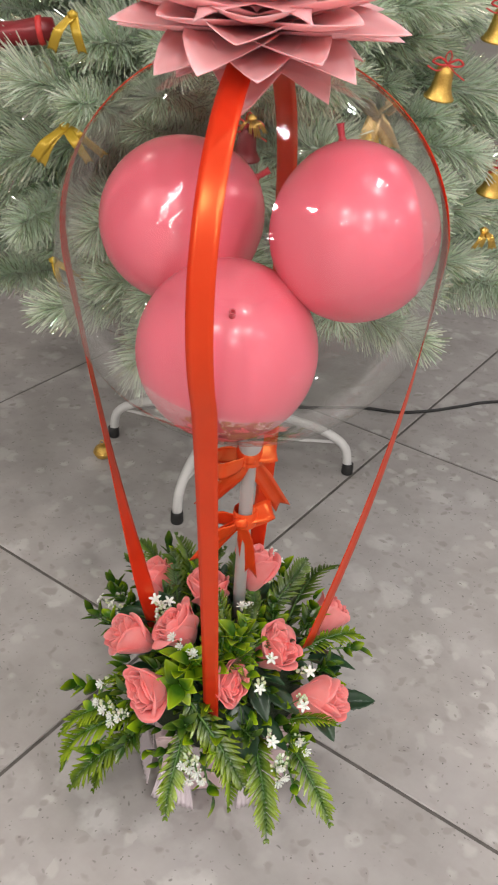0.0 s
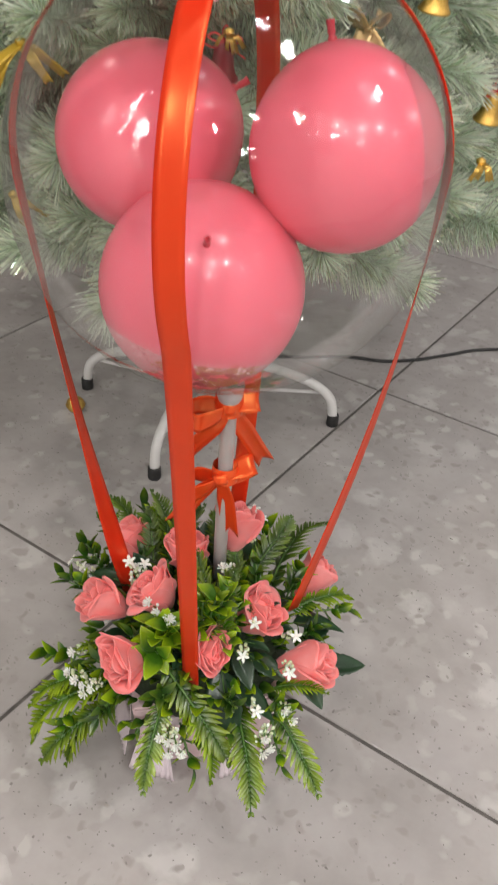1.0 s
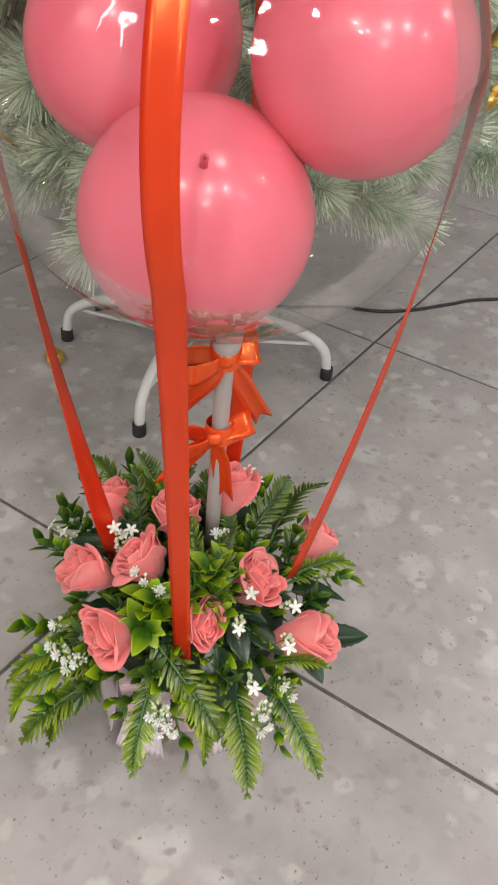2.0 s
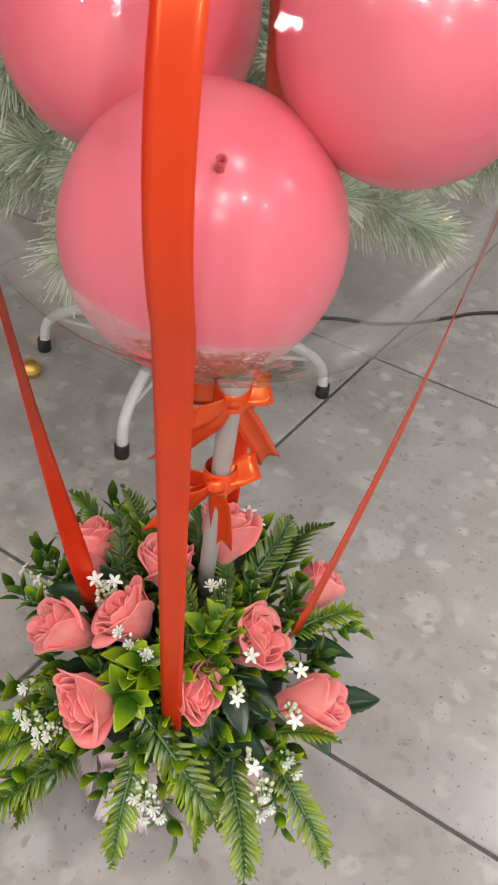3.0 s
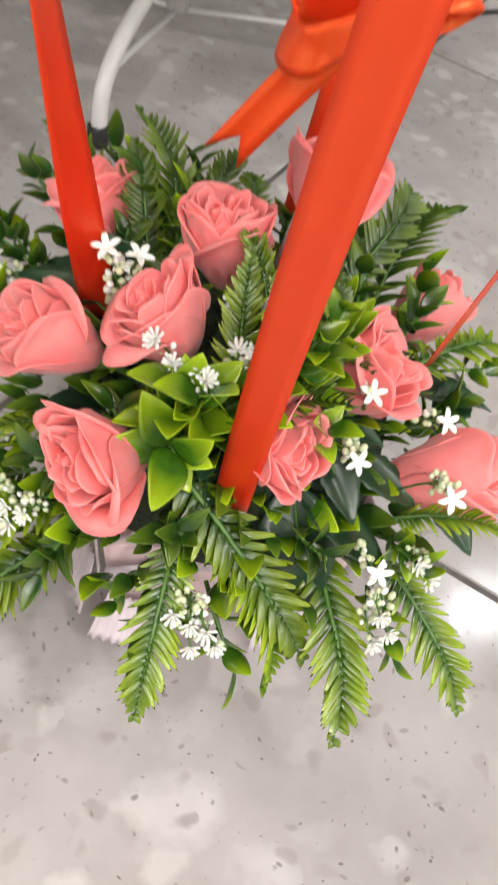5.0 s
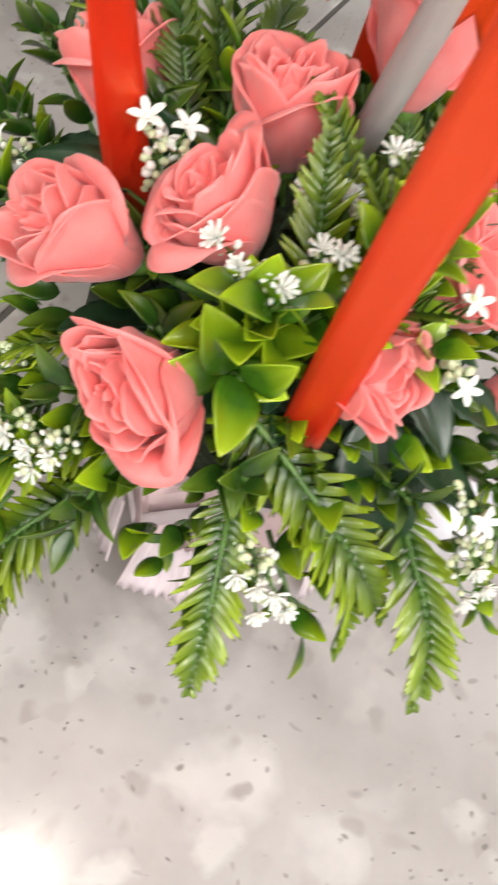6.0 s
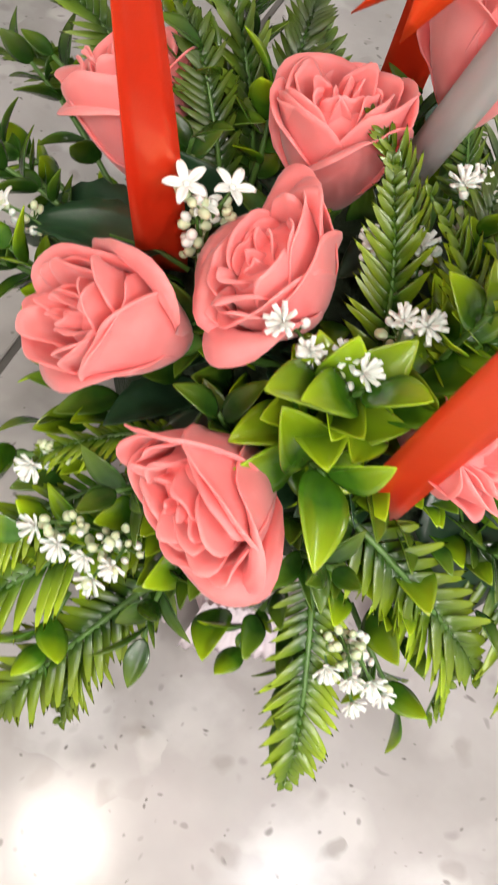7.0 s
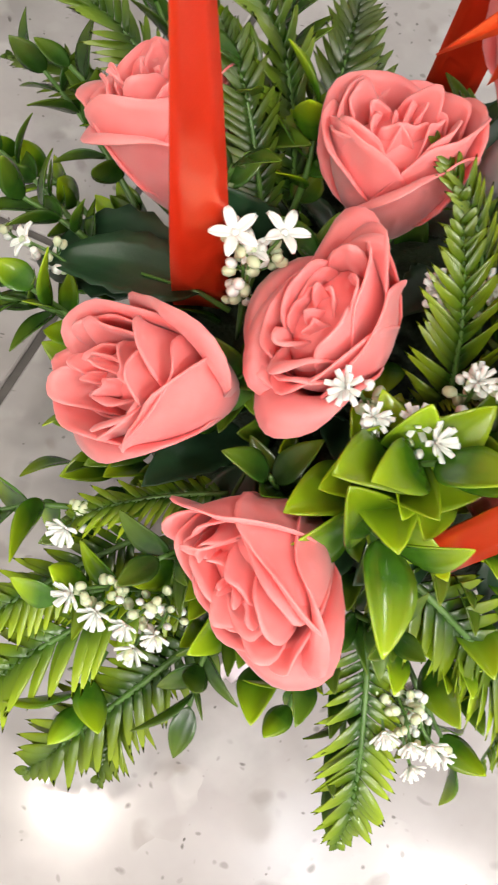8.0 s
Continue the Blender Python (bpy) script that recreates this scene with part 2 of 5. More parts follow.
def film_mat():
    """Thin clear plastic film."""
    m, nt, b = mat("clear_film")
    nt.nodes.remove(b)
    out = nt.nodes["Material Output"]
    tr = nt.nodes.new("ShaderNodeBsdfTransparent")
    tr.inputs[0].default_value = (0.965, 0.965, 0.96, 1)
    gl = nt.nodes.new("ShaderNodeBsdfGlossy")
    gl.inputs["Roughness"].default_value = 0.015
    lw = nt.nodes.new("ShaderNodeLayerWeight")
    lw.inputs["Blend"].default_value = 0.12
    mr = nt.nodes.new("ShaderNodeMapRange")
    mr.inputs["To Min"].default_value, mr.inputs["To Max"].default_value = 0.045, 0.45
    nt.links.new(lw.outputs["Fresnel"], mr.inputs[0])
    mx = nt.nodes.new("ShaderNodeMixShader")
    nt.links.new(mr.outputs[0], mx.inputs[0])
    nt.links.new(tr.outputs[0], mx.inputs[1])
    nt.links.new(gl.outputs[0], mx.inputs[2])
    n1 = node(nt, "ShaderNodeTexNoise", Scale=22.0, Detail=2.0)
    bp = node(nt, "ShaderNodeBump", Strength=0.06, Distance=0.01)
    nt.links.new(n1.outputs[0], bp.inputs["Height"])
    nt.links.new(bp.outputs[0], gl.inputs["Normal"])
    nt.links.new(mx.outputs[0], out.inputs["Surface"])
    return m


def tinsel_mat():
    """Iridescent white foil needles that let light through, some with a hue of their own."""
    m, nt, b = mat("iridescent_foil")
    geo = nt.nodes.new("ShaderNodeNewGeometry")
    r = ramp(nt, geo.outputs["Random Per Island"], [
        (0.0, (0.72, 0.77, 0.66)), (0.35, (0.82, 0.86, 0.77)), (0.6, (0.68, 0.80, 0.66)), (0.78, (0.88, 0.88, 0.84)),
        (0.9, (0.58, 0.78, 0.52)), (0.96, (0.82, 0.78, 0.56)), (1.0, (0.76, 0.72, 0.84))])
    nt.links.new(r.outputs[0], b.inputs["Base Color"])
    mt = ramp(nt, geo.outputs["Random Per Island"], [(0.66, (0, 0, 0)), (0.67, (1, 1, 1))])
    ro = ramp(nt, geo.outputs["Random Per Island"], [(0.66, (0.3, 0.3, 0.3)), (0.67, (0.15, 0.15, 0.15))])
    nt.links.new(mt.outputs[0], b.inputs["Metallic"])
    nt.links.new(ro.outputs[0], b.inputs["Roughness"])
    b.inputs["Thin Film Thickness"].default_value = 420.0
    b.inputs["Thin Film IOR"].default_value = 1.45
    b.inputs["Specular IOR Level"].default_value = 0.9
    tr = nt.nodes.new("ShaderNodeBsdfTranslucent")
    nt.links.new(r.outputs[0], tr.inputs[0])
    mx = nt.nodes.new("ShaderNodeMixShader")
    mx.inputs[0].default_value = 0.42
    nt.links.new(b.outputs[0], mx.inputs[1])
    nt.links.new(tr.outputs[0], mx.inputs[2])
    nt.links.new(mx.outputs[0], nt.nodes["Material Output"].inputs["Surface"])
    return m


def satin_mat(name, low, high, sheen=0.2):
    m, nt, b = mat(name)
    co = nt.nodes.new("ShaderNodeTexCoord").outputs["Object"]
    n1 = node(nt, "ShaderNodeTexNoise", Scale=25.0, Detail=3.0)
    n2 = node(nt, "ShaderNodeTexNoise", Scale=900.0, Detail=1.0)
    nt.links.new(co, n1.inputs["Vector"])
    nt.links.new(co, n2.inputs["Vector"])
    r = ramp(nt, n1.outputs[0], [(0.3, low), (0.7, high)])
    nt.links.new(r.outputs[0], b.inputs["Base Color"])
    b.inputs["Roughness"].default_value = 0.38
    b.inputs["Specular IOR Level"].default_value = 0.45
    b.inputs["Specular Tint"].default_value = (1.0, 0.62, 0.3, 1)
    b.inputs["Sheen Weight"].default_value = 0.04
    b.inputs["Sheen Tint"].default_value = (1.0, 0.35, 0.12, 1)
    b.inputs["Sheen Roughness"].default_value = 0.4
    bumped(nt, b, n2.outputs[0], 0.12, 0.0004)
    # the bright threads that give satin its sheen
    gl = nt.nodes.new("ShaderNodeBsdfAnisotropic")
    gl.inputs["Color"].default_value = (1.0, 0.42, 0.12, 1)
    gl.inputs["Roughness"].default_value = 0.25
    mx = nt.nodes.new("ShaderNodeMixShader")
    mx.inputs[0].default_value = sheen
    nt.links.new(b.outputs[0], mx.inputs[1])
    nt.links.new(gl.outputs[0], mx.inputs[2])
    nt.links.new(mx.outputs[0], nt.nodes["Material Output"].inputs["Surface"])
    return m


M_TILE = floor_mat()
M_GROUT = varied("grout", (0.07, 0.065, 0.06), (0.13, 0.12, 0.11), 0.85, 30, 300, 0.4)
M_WALL = varied("wall_paint", (0.62, 0.59, 0.56), (0.68, 0.65, 0.62), 0.7, 3, 120, 0.1)
M_CEIL = varied("ceiling_paint", (0.72, 0.71, 0.69), (0.78, 0.77, 0.75), 0.8, 3, 120, 0.1)
M_FILM = film_mat()
M_PINK = varied("pink_latex", (0.82, 0.150, 0.215), (0.88, 0.185, 0.25), 0.27, 6, 60, 0.03, coat=0.12, sub=0.15)
M_KNOT = varied("dark_pink_latex", (0.60, 0.055, 0.085), (0.68, 0.07, 0.10), 0.35, 60, 300, 0.1)
M_RIBBON = satin_mat("red_satin", (0.60, 0.022, 0.006), (0.66, 0.029, 0.008), 0.10)
M_BOW = satin_mat("orange_red_satin", (0.74, 0.040, 0.008), (0.82, 0.060, 0.012), 0.2)
M_PAPER = varied("pink_card", (0.91, 0.42, 0.44), (0.94, 0.49, 0.51), 0.6, 20, 500, 0.12, sheen=0.1, dist=0.0004, sub=0.35)
M_ROSE = varied("coral_foam", (0.88, 0.185, 0.185), (0.93, 0.275, 0.265), 0.62, 45, 700, 0.2, sheen=0.2, dist=0.0003, sub=0.45)

M_STEM = varied("green_plastic", (0.05, 0.12, 0.02), (0.09, 0.19, 0.03), 0.4, 60, 300, 0.1)
M_FERN = leaf_mat("fern_plastic", (0.015, 0.052, 0.005), (0.040, 0.108, 0.007), (0.29, 0.40, 0.010), 0.26, 0.10, True)
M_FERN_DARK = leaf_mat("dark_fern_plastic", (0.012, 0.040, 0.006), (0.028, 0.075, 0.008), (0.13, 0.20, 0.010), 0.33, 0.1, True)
M_LEAF = leaf_mat("bright_leaf_plastic", (0.020, 0.078, 0.005), (0.055, 0.155, 0.007), (0.30, 0.44, 0.009), 0.2)
# darker than the bright leaves, with the shade of the depths put in
M_LEAF_DEEP = leaf_mat("shaded_deep_green_leaf_plastic", (0.012, 0.045, 0.006), (0.030, 0.090, 0.008), (0.10, 0.17, 0.010), 0.25)
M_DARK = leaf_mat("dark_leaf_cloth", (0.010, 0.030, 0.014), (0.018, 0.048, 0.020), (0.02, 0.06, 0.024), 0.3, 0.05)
M_WHITE = varied("white_plastic", (0.76, 0.77, 0.70), (0.86, 0.86, 0.82), 0.35, 60, 400, 0.1, sub=0.15)
M_CREAM = varied("pale_green_plastic", (0.50, 0.58, 0.34), (0.66, 0.70, 0.50), 0.35, 60, 400, 0.1, sub=0.15)
M_POLE = varied("translucent_pole_plastic", (0.42, 0.40, 0.395), (0.50, 0.48, 0.475), 0.3, 10, 200, 0.05, sub=0.2)
M_BOX = varied("pale_pink_card", (0.70, 0.52, 0.54), (0.78, 0.62, 0.64), 0.6, 20, 300, 0.1)
M_CORR = varied("ribbed_white_paper", (0.62, 0.54, 0.58), (0.72, 0.64, 0.68), 0.55, 20, 300, 0.1)
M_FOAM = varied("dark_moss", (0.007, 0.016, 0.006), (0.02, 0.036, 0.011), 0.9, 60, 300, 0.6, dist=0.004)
M_TINSEL = tinsel_mat()
M_STEEL = varied("white_painted_steel", (0.62, 0.62, 0.61), (0.72, 0.72, 0.71), 0.35, 20, 200, 0.05, coat=0.3)
M_BLACK = varied("black_rubber", (0.012, 0.012, 0.012), (0.025, 0.025, 0.025), 0.5, 60, 300, 0.1)
M_GOLD = varied("gold_glitter", (0.60, 0.36, 0.07), (0.80, 0.55, 0.16), 0.28, 500, 900, 0.8, metal=0.9, dist=0.0008)
M_GOLDCLOTH = varied("gold_lame", (0.52, 0.34, 0.13), (0.75, 0.56, 0.28), 0.35, 250, 900, 0.5, metal=0.6)
M_YELLOW = varied("yellow_foil", (0.40, 0.26, 0.02), (0.54, 0.36, 0.035), 0.35, 30, 400, 0.2, metal=0.3)
M_MAROON = varied("maroon_foil", (0.13, 0.008, 0.012), (0.22, 0.012, 0.018), 0.35, 30, 400, 0.2, metal=0.2)
M_REDCORD = varied("red_cord", (0.42, 0.02, 0.02), (0.55, 0.03, 0.03), 0.5, 80, 600, 0.3)


def lamp_mat(name, colour, power):
    m, nt, b = mat(name)
    b.inputs["Base Color"].default_value = (0.8, 0.8, 0.8, 1)
    b.inputs["Emission Color"].default_value = (*colour, 1)
    b.inputs["Emission Strength"].default_value = power
    return m


# ---- the hall ----
def slab(x0, y0, z0, x1, y1, z1):
    bm = bmesh.new()
    bmesh.ops.create_cube(bm, size=1)
    for v in bm.verts:
        v.co = Vector(((x0 + x1) / 2 + v.co.x * (x1 - x0), (y0 + y1) / 2 + v.co.y * (y1 - y0), (z0 + z1) / 2 + v.co.z * (z1 - z0)))
    return bm


TILE, TURNED = 0.8, -35.2
GRID0 = pose(0, 0, 0, 0, 0, TURNED) @ Matrix.Translation((-0.243, 0.128, 0))
ROOM = 5.6
HALL = GRID0 @ Matrix.Translation((0, 0, 0))
floor = part("floor", slab(-ROOM, -ROOM, -0.2, ROOM, ROOM, -0.0025), M_GROUT, None, "", False)
floor.matrix_basis = HALL
tagged(floor, "pale grey terrazzo floor tiles with dark joints", "floor", kind="structure")
ceiling = part("ceiling", slab(-ROOM, -ROOM, CEIL, ROOM, ROOM, CEIL + 0.2), M_CEIL, None, "", False)
ceiling.matrix_basis = HALL
tagged(ceiling, "plain off-white painted ceiling", "ceiling", kind="structure")
for nm, q in (("wall_north", (-ROOM, ROOM, 0, ROOM, ROOM + 0.2, CEIL)), ("wall_south", (-ROOM, -ROOM - 0.2, 0, ROOM, -ROOM, CEIL)),
              ("wall_east", (ROOM, -ROOM, 0, ROOM + 0.2, ROOM, CEIL)), ("wall_west", (-ROOM - 0.2, -ROOM, 0, -ROOM, ROOM, CEIL))):
    wall = part(nm, slab(*q), M_WALL, None, "", False)
    wall.matrix_basis = HALL
    tagged(wall, "plain light painted wall of the hall", "wall", kind="structure")

for x, y, watts, colour, r in DOWNLIGHTS:
    lamp = thing("downlight", pose(x, y, CEIL), "round white recessed ceiling downlight, switched on", "ceiling lamp", "ceiling downlights")
    v, f = lathe([(r + 0.002, 0.0), (r + 0.018, -0.002), (r + 0.02, -0.008), (r + 0.012, -0.013), (r + 0.002, -0.012), (r, -0.004)])
    part_of("rim", mesh_from("rim", v, f, M_STEEL), M_STEEL, lamp)
    v, f = lathe([(0, -0.004), (r * 0.6, -0.006), (r + 0.001, -0.005)])
    part_of("diffuser", mesh_from("diffuser", v, f, M_WHITE), lamp_mat("lit_diffuser", colour, watts * 0.3), lamp, "glowing opal diffuser")
    light = bpy.data.lights.new("downlight_glow", "AREA")
    light.shape, light.size, light.energy, light.color = "DISK", r * 2, watts, colour
    lo = new("downlight_glow", light)
    lo.matrix_basis = pose(x, y, CEIL - 0.02)
for x, y, side, watts in PANELS:
    pn = thing("panel_lamp", pose(x, y, CEIL), "square white ceiling panel lamp, switched on", "ceiling lamp", "ceiling panel lamps")
    for q in ((-1, -1, 1, -0.94), (-1, 0.94, 1, 1), (-1, -0.94, -0.94, 0.94), (0.94, -0.94, 1, 0.94)):
        part("frame", slab(q[0] * side / 2, q[1] * side / 2, -0.012, q[2] * side / 2, q[3] * side / 2, -0.001), M_STEEL, pn, "", False)
    part("diffuser", slab(-0.47 * side, -0.47 * side, -0.009, 0.47 * side, 0.47 * side, -0.002), lamp_mat("lit_panel", (1, 0.96, 0.93), 6.0), pn, "glowing opal panel", False)
    light = bpy.data.lights.new("panel_glow", "AREA")
    light.shape, light.size, light.energy, light.color = "SQUARE", side * 0.92, watts, (1, 0.96, 0.94)
    lo = new("panel_glow", light)
    lo.matrix_basis = pose(x, y, CEIL - 0.02)
for x, y, ln, watts, turn in STRIPS:
    tb = thing("strip_lamp", pose(x, y, CEIL, 0, 0, turn), "long white ceiling strip lamp, switched on", "ceiling lamp", "ceiling strip lamps")
    part("housing", slab(-0.09, -ln / 2, -0.035, 0.09, ln / 2, -0.001), M_STEEL, tb, "", False)
    part("diffuser", slab(-0.075, -ln / 2 + 0.02, -0.05, 0.075, ln / 2 - 0.02, -0.0351), lamp_mat("lit_strip", (1, 0.97, 0.93), 9.0), tb, "glowing opal cover", False)
    light = bpy.data.lights.new("strip_glow", "AREA")
    light.shape, light.size, light.size_y, light.energy, light.color = "RECTANGLE", 0.15, ln - 0.04, watts, (1, 0.965, 0.945)
    lo = new("strip_glow", light)
    lo.matrix_basis = pose(x, y, CEIL - 0.06, 0, 0, turn)

# ---- the balloon bouquet ----
BUB = Vector((0.005, -0.005, 0.748))
BR = 0.173


def bubble_r(c):
    """Radius of the clear balloon by the cosine of the angle from its top: a slight egg that narrows to its neck."""
    return BR * (1.0 + 0.015 * max(0.0, -c) ** 3)


def bubble_at(theta, phi, out=0.0):
    r = bubble_r(math.cos(theta)) + out
    return BUB + Vector((math.sin(theta) * math.cos(phi), math.sin(theta) * math.sin(phi), math.cos(theta))) * r


bouquet = thing("balloon_bouquet", pose(0, 0, 0), "clear bubble balloon with pink balloons inside, strapped over a flower box", "balloon bouquet")


def ball(centre, r, squash=1.0, seg=64):
    return lathe([(r * math.sin(math.pi * k / 40), -r * squash * math.cos(math.pi * k / 40)) for k in range(41)], seg)


prof = []
for k in range(61):
    th = math.pi * k / 60
    r = bubble_r(math.cos(th))
    prof.append((r * math.sin(th), r * math.cos(th)))
prof = prof[:-2] + [(0.016, -BR * 1.012), (0.011, -BR * 1.03), (0.010, -BR * 1.10), (0.013, -BR * 1.16)]
v, f = lathe(prof, 96)
bubble = part_of("clear_bubble", mesh_from("clear_bubble", [p + BUB for p in v], f, M_FILM), M_FILM, bouquet, "clear shiny plastic bubble balloon")


def inner_balloon(c, r, knot_way, ks=0.62):
    c, k = Vector(c), Vector(knot_way).normalized()
    n = 48
    P = []
    for i in range(n + 1):
        a = math.pi * i / n
        rr = r * (1 + 0.05 * max(0, -math.cos(a)) ** 6)
        P.append((rr * math.sin(a), rr * math.cos(a) * 1.02))
    v, f = lathe(P, 64)
    m = (-k).to_track_quat("Z", "Y").to_matrix()
    v = [c + m @ p for p in v]
    ob = part_of("pink_balloon", mesh_from("pink_balloon", v, f, M_PINK), M_PINK, bouquet, "glossy rose-pink latex balloon")
    P = [(0.0015, -0.006), (0.006, 0.0), (0.0055, 0.004), (0.0035, 0.007), (0.005, 0.010), (0.0045, 0.013), (0.0052, 0.022), (0.006, 0.024), (0.0035, 0.0235), (0.002, 0.012)]
    v, f = lathe(P, 16)
    m = k.to_track_quat("Z", "Y").to_matrix()
    v = [c + k * (r * 1.055) + m @ (p * ks) for p in v]
    part_of("knot", mesh_from("knot", v, f, M_KNOT), M_KNOT, ob, "tied balloon neck")
    return ob


inner_balloon((-0.0125, -0.037, 0.665), 0.0835, (0.06, -0.70, 0.69), 0.48)
inner_balloon((0.095, -0.012, 0.770), 0.0745, (-0.22, 0.15, 1.0))
inner_balloon((-0.0635, 0.062, 0.753), 0.077, (0.85, 0.1, 0.5))


def on_pole(z):
    """Middle of the slanting support pole at height z."""
    return Vector((0.005 + 0.008 * (z - 0.1) / 0.45, 0.063 - 0.33 * (z - 0.30), z))


v, f = tube([on_pole(0.11), on_pole(0.3), on_pole(0.535), on_pole(0.55), on_pole(0.566)], [0.0078, 0.0078, 0.0078, 0.0115, 0.013], 20)
part_of("pole", mesh_from("pole", v, f, M_POLE), M_POLE, bouquet, "milky translucent plastic support pole")


def strap(phi, mid, foot, angles, width):
    """Satin strap over the bubble: down its side along phi until it leaves it for mid, then an easy curve to its foot.
    angles: the width's bearing where it leaves the bubble, at its foot, and its swing between."""
    phi, mid, foot = radians(phi), Vector(mid), Vector(foot)
    aim = Vector((math.cos(phi), math.sin(phi), 0))
    best, theta = -1.0, 1.6
    for k in range(140):
        th = radians(70 + k * 0.5)
        p = bubble_at(th, phi)
        tangent = aim * math.cos(th) - Vector((0, 0, math.sin(th)))
        hit = (aim * (mid - p).dot(aim) + Vector((0, 0, mid.z - p.z))).normalized().dot(tangent)
        if hit > best:
            best, theta = hit, th
    nb, nf = 26, 28
    pts = [bubble_at(radians(6) + (theta - radians(6)) * k / nb, phi, 0.0012) for k in range(nb + 1)]
    top = pts[-1]
    for k in range(1, nf + 1):
        q = k / nf
        pts.append(top * (1 - q) ** 2 + mid * (2 * q * (1 - q)) + foot * q * q)
    cut = nb / (nb + nf)

    def across(b):
        q = max(0.0, (b - cut) / (1 - cut))
        a = radians(angles[0] + (angles[1] - angles[0]) * q + angles[2] * 4 * q * (1 - q))
        return Vector((math.cos(a), math.sin(a), 0))
    v, f = strip(pts, across, width, 0.0005, 4, 0, 0.0005)
    return part_of("strap", mesh_from("strap", v, f, M_RIBBON), M_RIBBON, bouquet, "red satin ribbon strap")


strap(-101.0, (-0.0248, -0.0841, 0.5205), (-0.0195, -0.0364, 0.1466), (-11.5, -32.9, 2.2), 0.0214)
strap(172.6, (-0.128, 0.006, 0.455), (-0.098, 0.065, 0.208), (88, -14, 42), 0.0205)
strap(1.3, (0.1949, 0.0893, 0.5231), (0.0973, 0.038, 0.2153), (95, 45.9, -12), 0.0214)
strap(79, (0.045, 0.165, 0.46), (0.022, 0.145, 0.225), (169, 150, 0), 0.0215)


def bow(c, tilt, size, loops, tails, name="bow"):
    """A tied satin bow: a band, a knot, two loops and two swallow-tailed ends."""
    c = Vector(c)
    w = 0.024 * size
    b = thing(name, pose(0, 0, 0), "orange-red satin bow tied round the balloon pole", "bow", "satin bows")
    m = pose(*c, 0, tilt, 0)
    T = lambda p: m @ Vector(p)
    # band round the pole
    v, f = lathe([(0.0125, -w * 0.45), (0.0135, -w * 0.2), (0.0138, w * 0.2), (0.0128, w * 0.45)], 28)
    v = [on_pole(c.z) + p for p in v]
    part_of("band", mesh_from("band", v, f, M_BOW), M_BOW, b)
    for sgn, (way, fold) in zip((-1, 1), loops):
        way, fold = Vector(way), Vector(fold).normalized()
        ln = way.length
        way = way.normalized()
        gap = way.cross(fold).normalized()
        gap = gap if gap.y < 0 else -gap
        pts = curve_pts([c, c + way * ln * 0.3 + gap * 0.009, c + way * ln * 0.75 + gap * 0.013, c + way * ln + gap * 0.004, c + way * ln * 0.97 - gap * 0.007,
                         c + way * ln * 0.7 - gap * 0.009, c + way * ln * 0.3 - gap * 0.005, c - gap * 0.002], 30)
        v, f = strip(pts, lambda s: fold, lambda s: w * (0.40 + 0.60 * min(1.0, math.sin(math.pi * s) * 1.7)), 0.0005, 5, 0, 0.001)
        part_of("loop", mesh_from("loop", v, f, M_BOW), M_BOW, b)
    for tl in tails:
        pts = curve_pts([T((0, -0.002, 0))] + [c + Vector(q) for q in tl[0]], 18)
        v, f = strip(pts, lambda s: Vector(tl[1]), lambda s: w * (0.40 + 0.42 * min(1, s * 2.2)), 0.0005, 4, 0.018 * size, 0.0015)
        part_of("tail", mesh_from("tail", v, f, M_BOW), M_BOW, b, "swallow-tailed ribbon end")
    v, f = lathe([(0.002, -0.0065), (0.0065, -0.0055), (0.0075, 0), (0.0065, 0.0055), (0.002, 0.0065)], 14)
    v = [T(Vector((p.x * 1.0, p.y * 0.7 - 0.004, p.z))) for p in v]
    part_of("tie", mesh_from("tie", v, f, M_BOW), M_BOW, b)
    return b


bow((0.013, -0.022, 0.541), -6, 0.95, [((-0.036, 0.004, -0.014), (0.12, -0.25, 1)), ((0.025, 0.018, -0.004), (-0.1, 0.6, 0.7))],
    [([(0.016, 0.026, -0.045), (0.042, 0.084, -0.126)], (0.85, 0.25, 0.35)), ([(-0.018, 0.010, -0.036), (-0.052, 0.046, -0.100)], (0.7, -0.3, 0.5))])
bow((0.007, 0.010, 0.434), -12, 0.95, [((-0.036, 0.016, -0.024), (0.2, -0.4, 1)), ((0.033, 0.030, -0.006), (-0.25, 0.75, 0.6))],
    [([(0.006, 0.014, -0.045), (0.012, 0.038, -0.114)], (1, -0.25, 0.15)), ([(-0.022, 0.010, -0.03), (-0.053, 0.032, -0.094)], (0.6, -0.3, 0.7))])


# ---- card flower on the balloon's crown ----
crown = thing("card_flower", pose(BUB.x - 0.004, -0.004, BUB.z + BR + 0.004, 15, 0, 0), "large pink cut-card flower with pointed curled petals", "paper flower")


def card_petal(length, width, rise, curl):
    """Pointed petal along +y, cupped across, its tip bent out."""
    def at(a, b):
        s = a * 2 - 1
        w = width * (math.sin(math.pi * min(1, 0.14 + b * 0.86)) ** 0.6) * (1 - 0.55 * b ** 4) + 0.0004
        x = s * w * 0.5
        y = b * length
        z = rise * b ** 1.3 + 0.16 * width * (s * s) * math.sin(math.pi * b) + curl * b ** 4
        return Vector((x, y, z))
    return sheet(at, 8, 12, 0.0005)


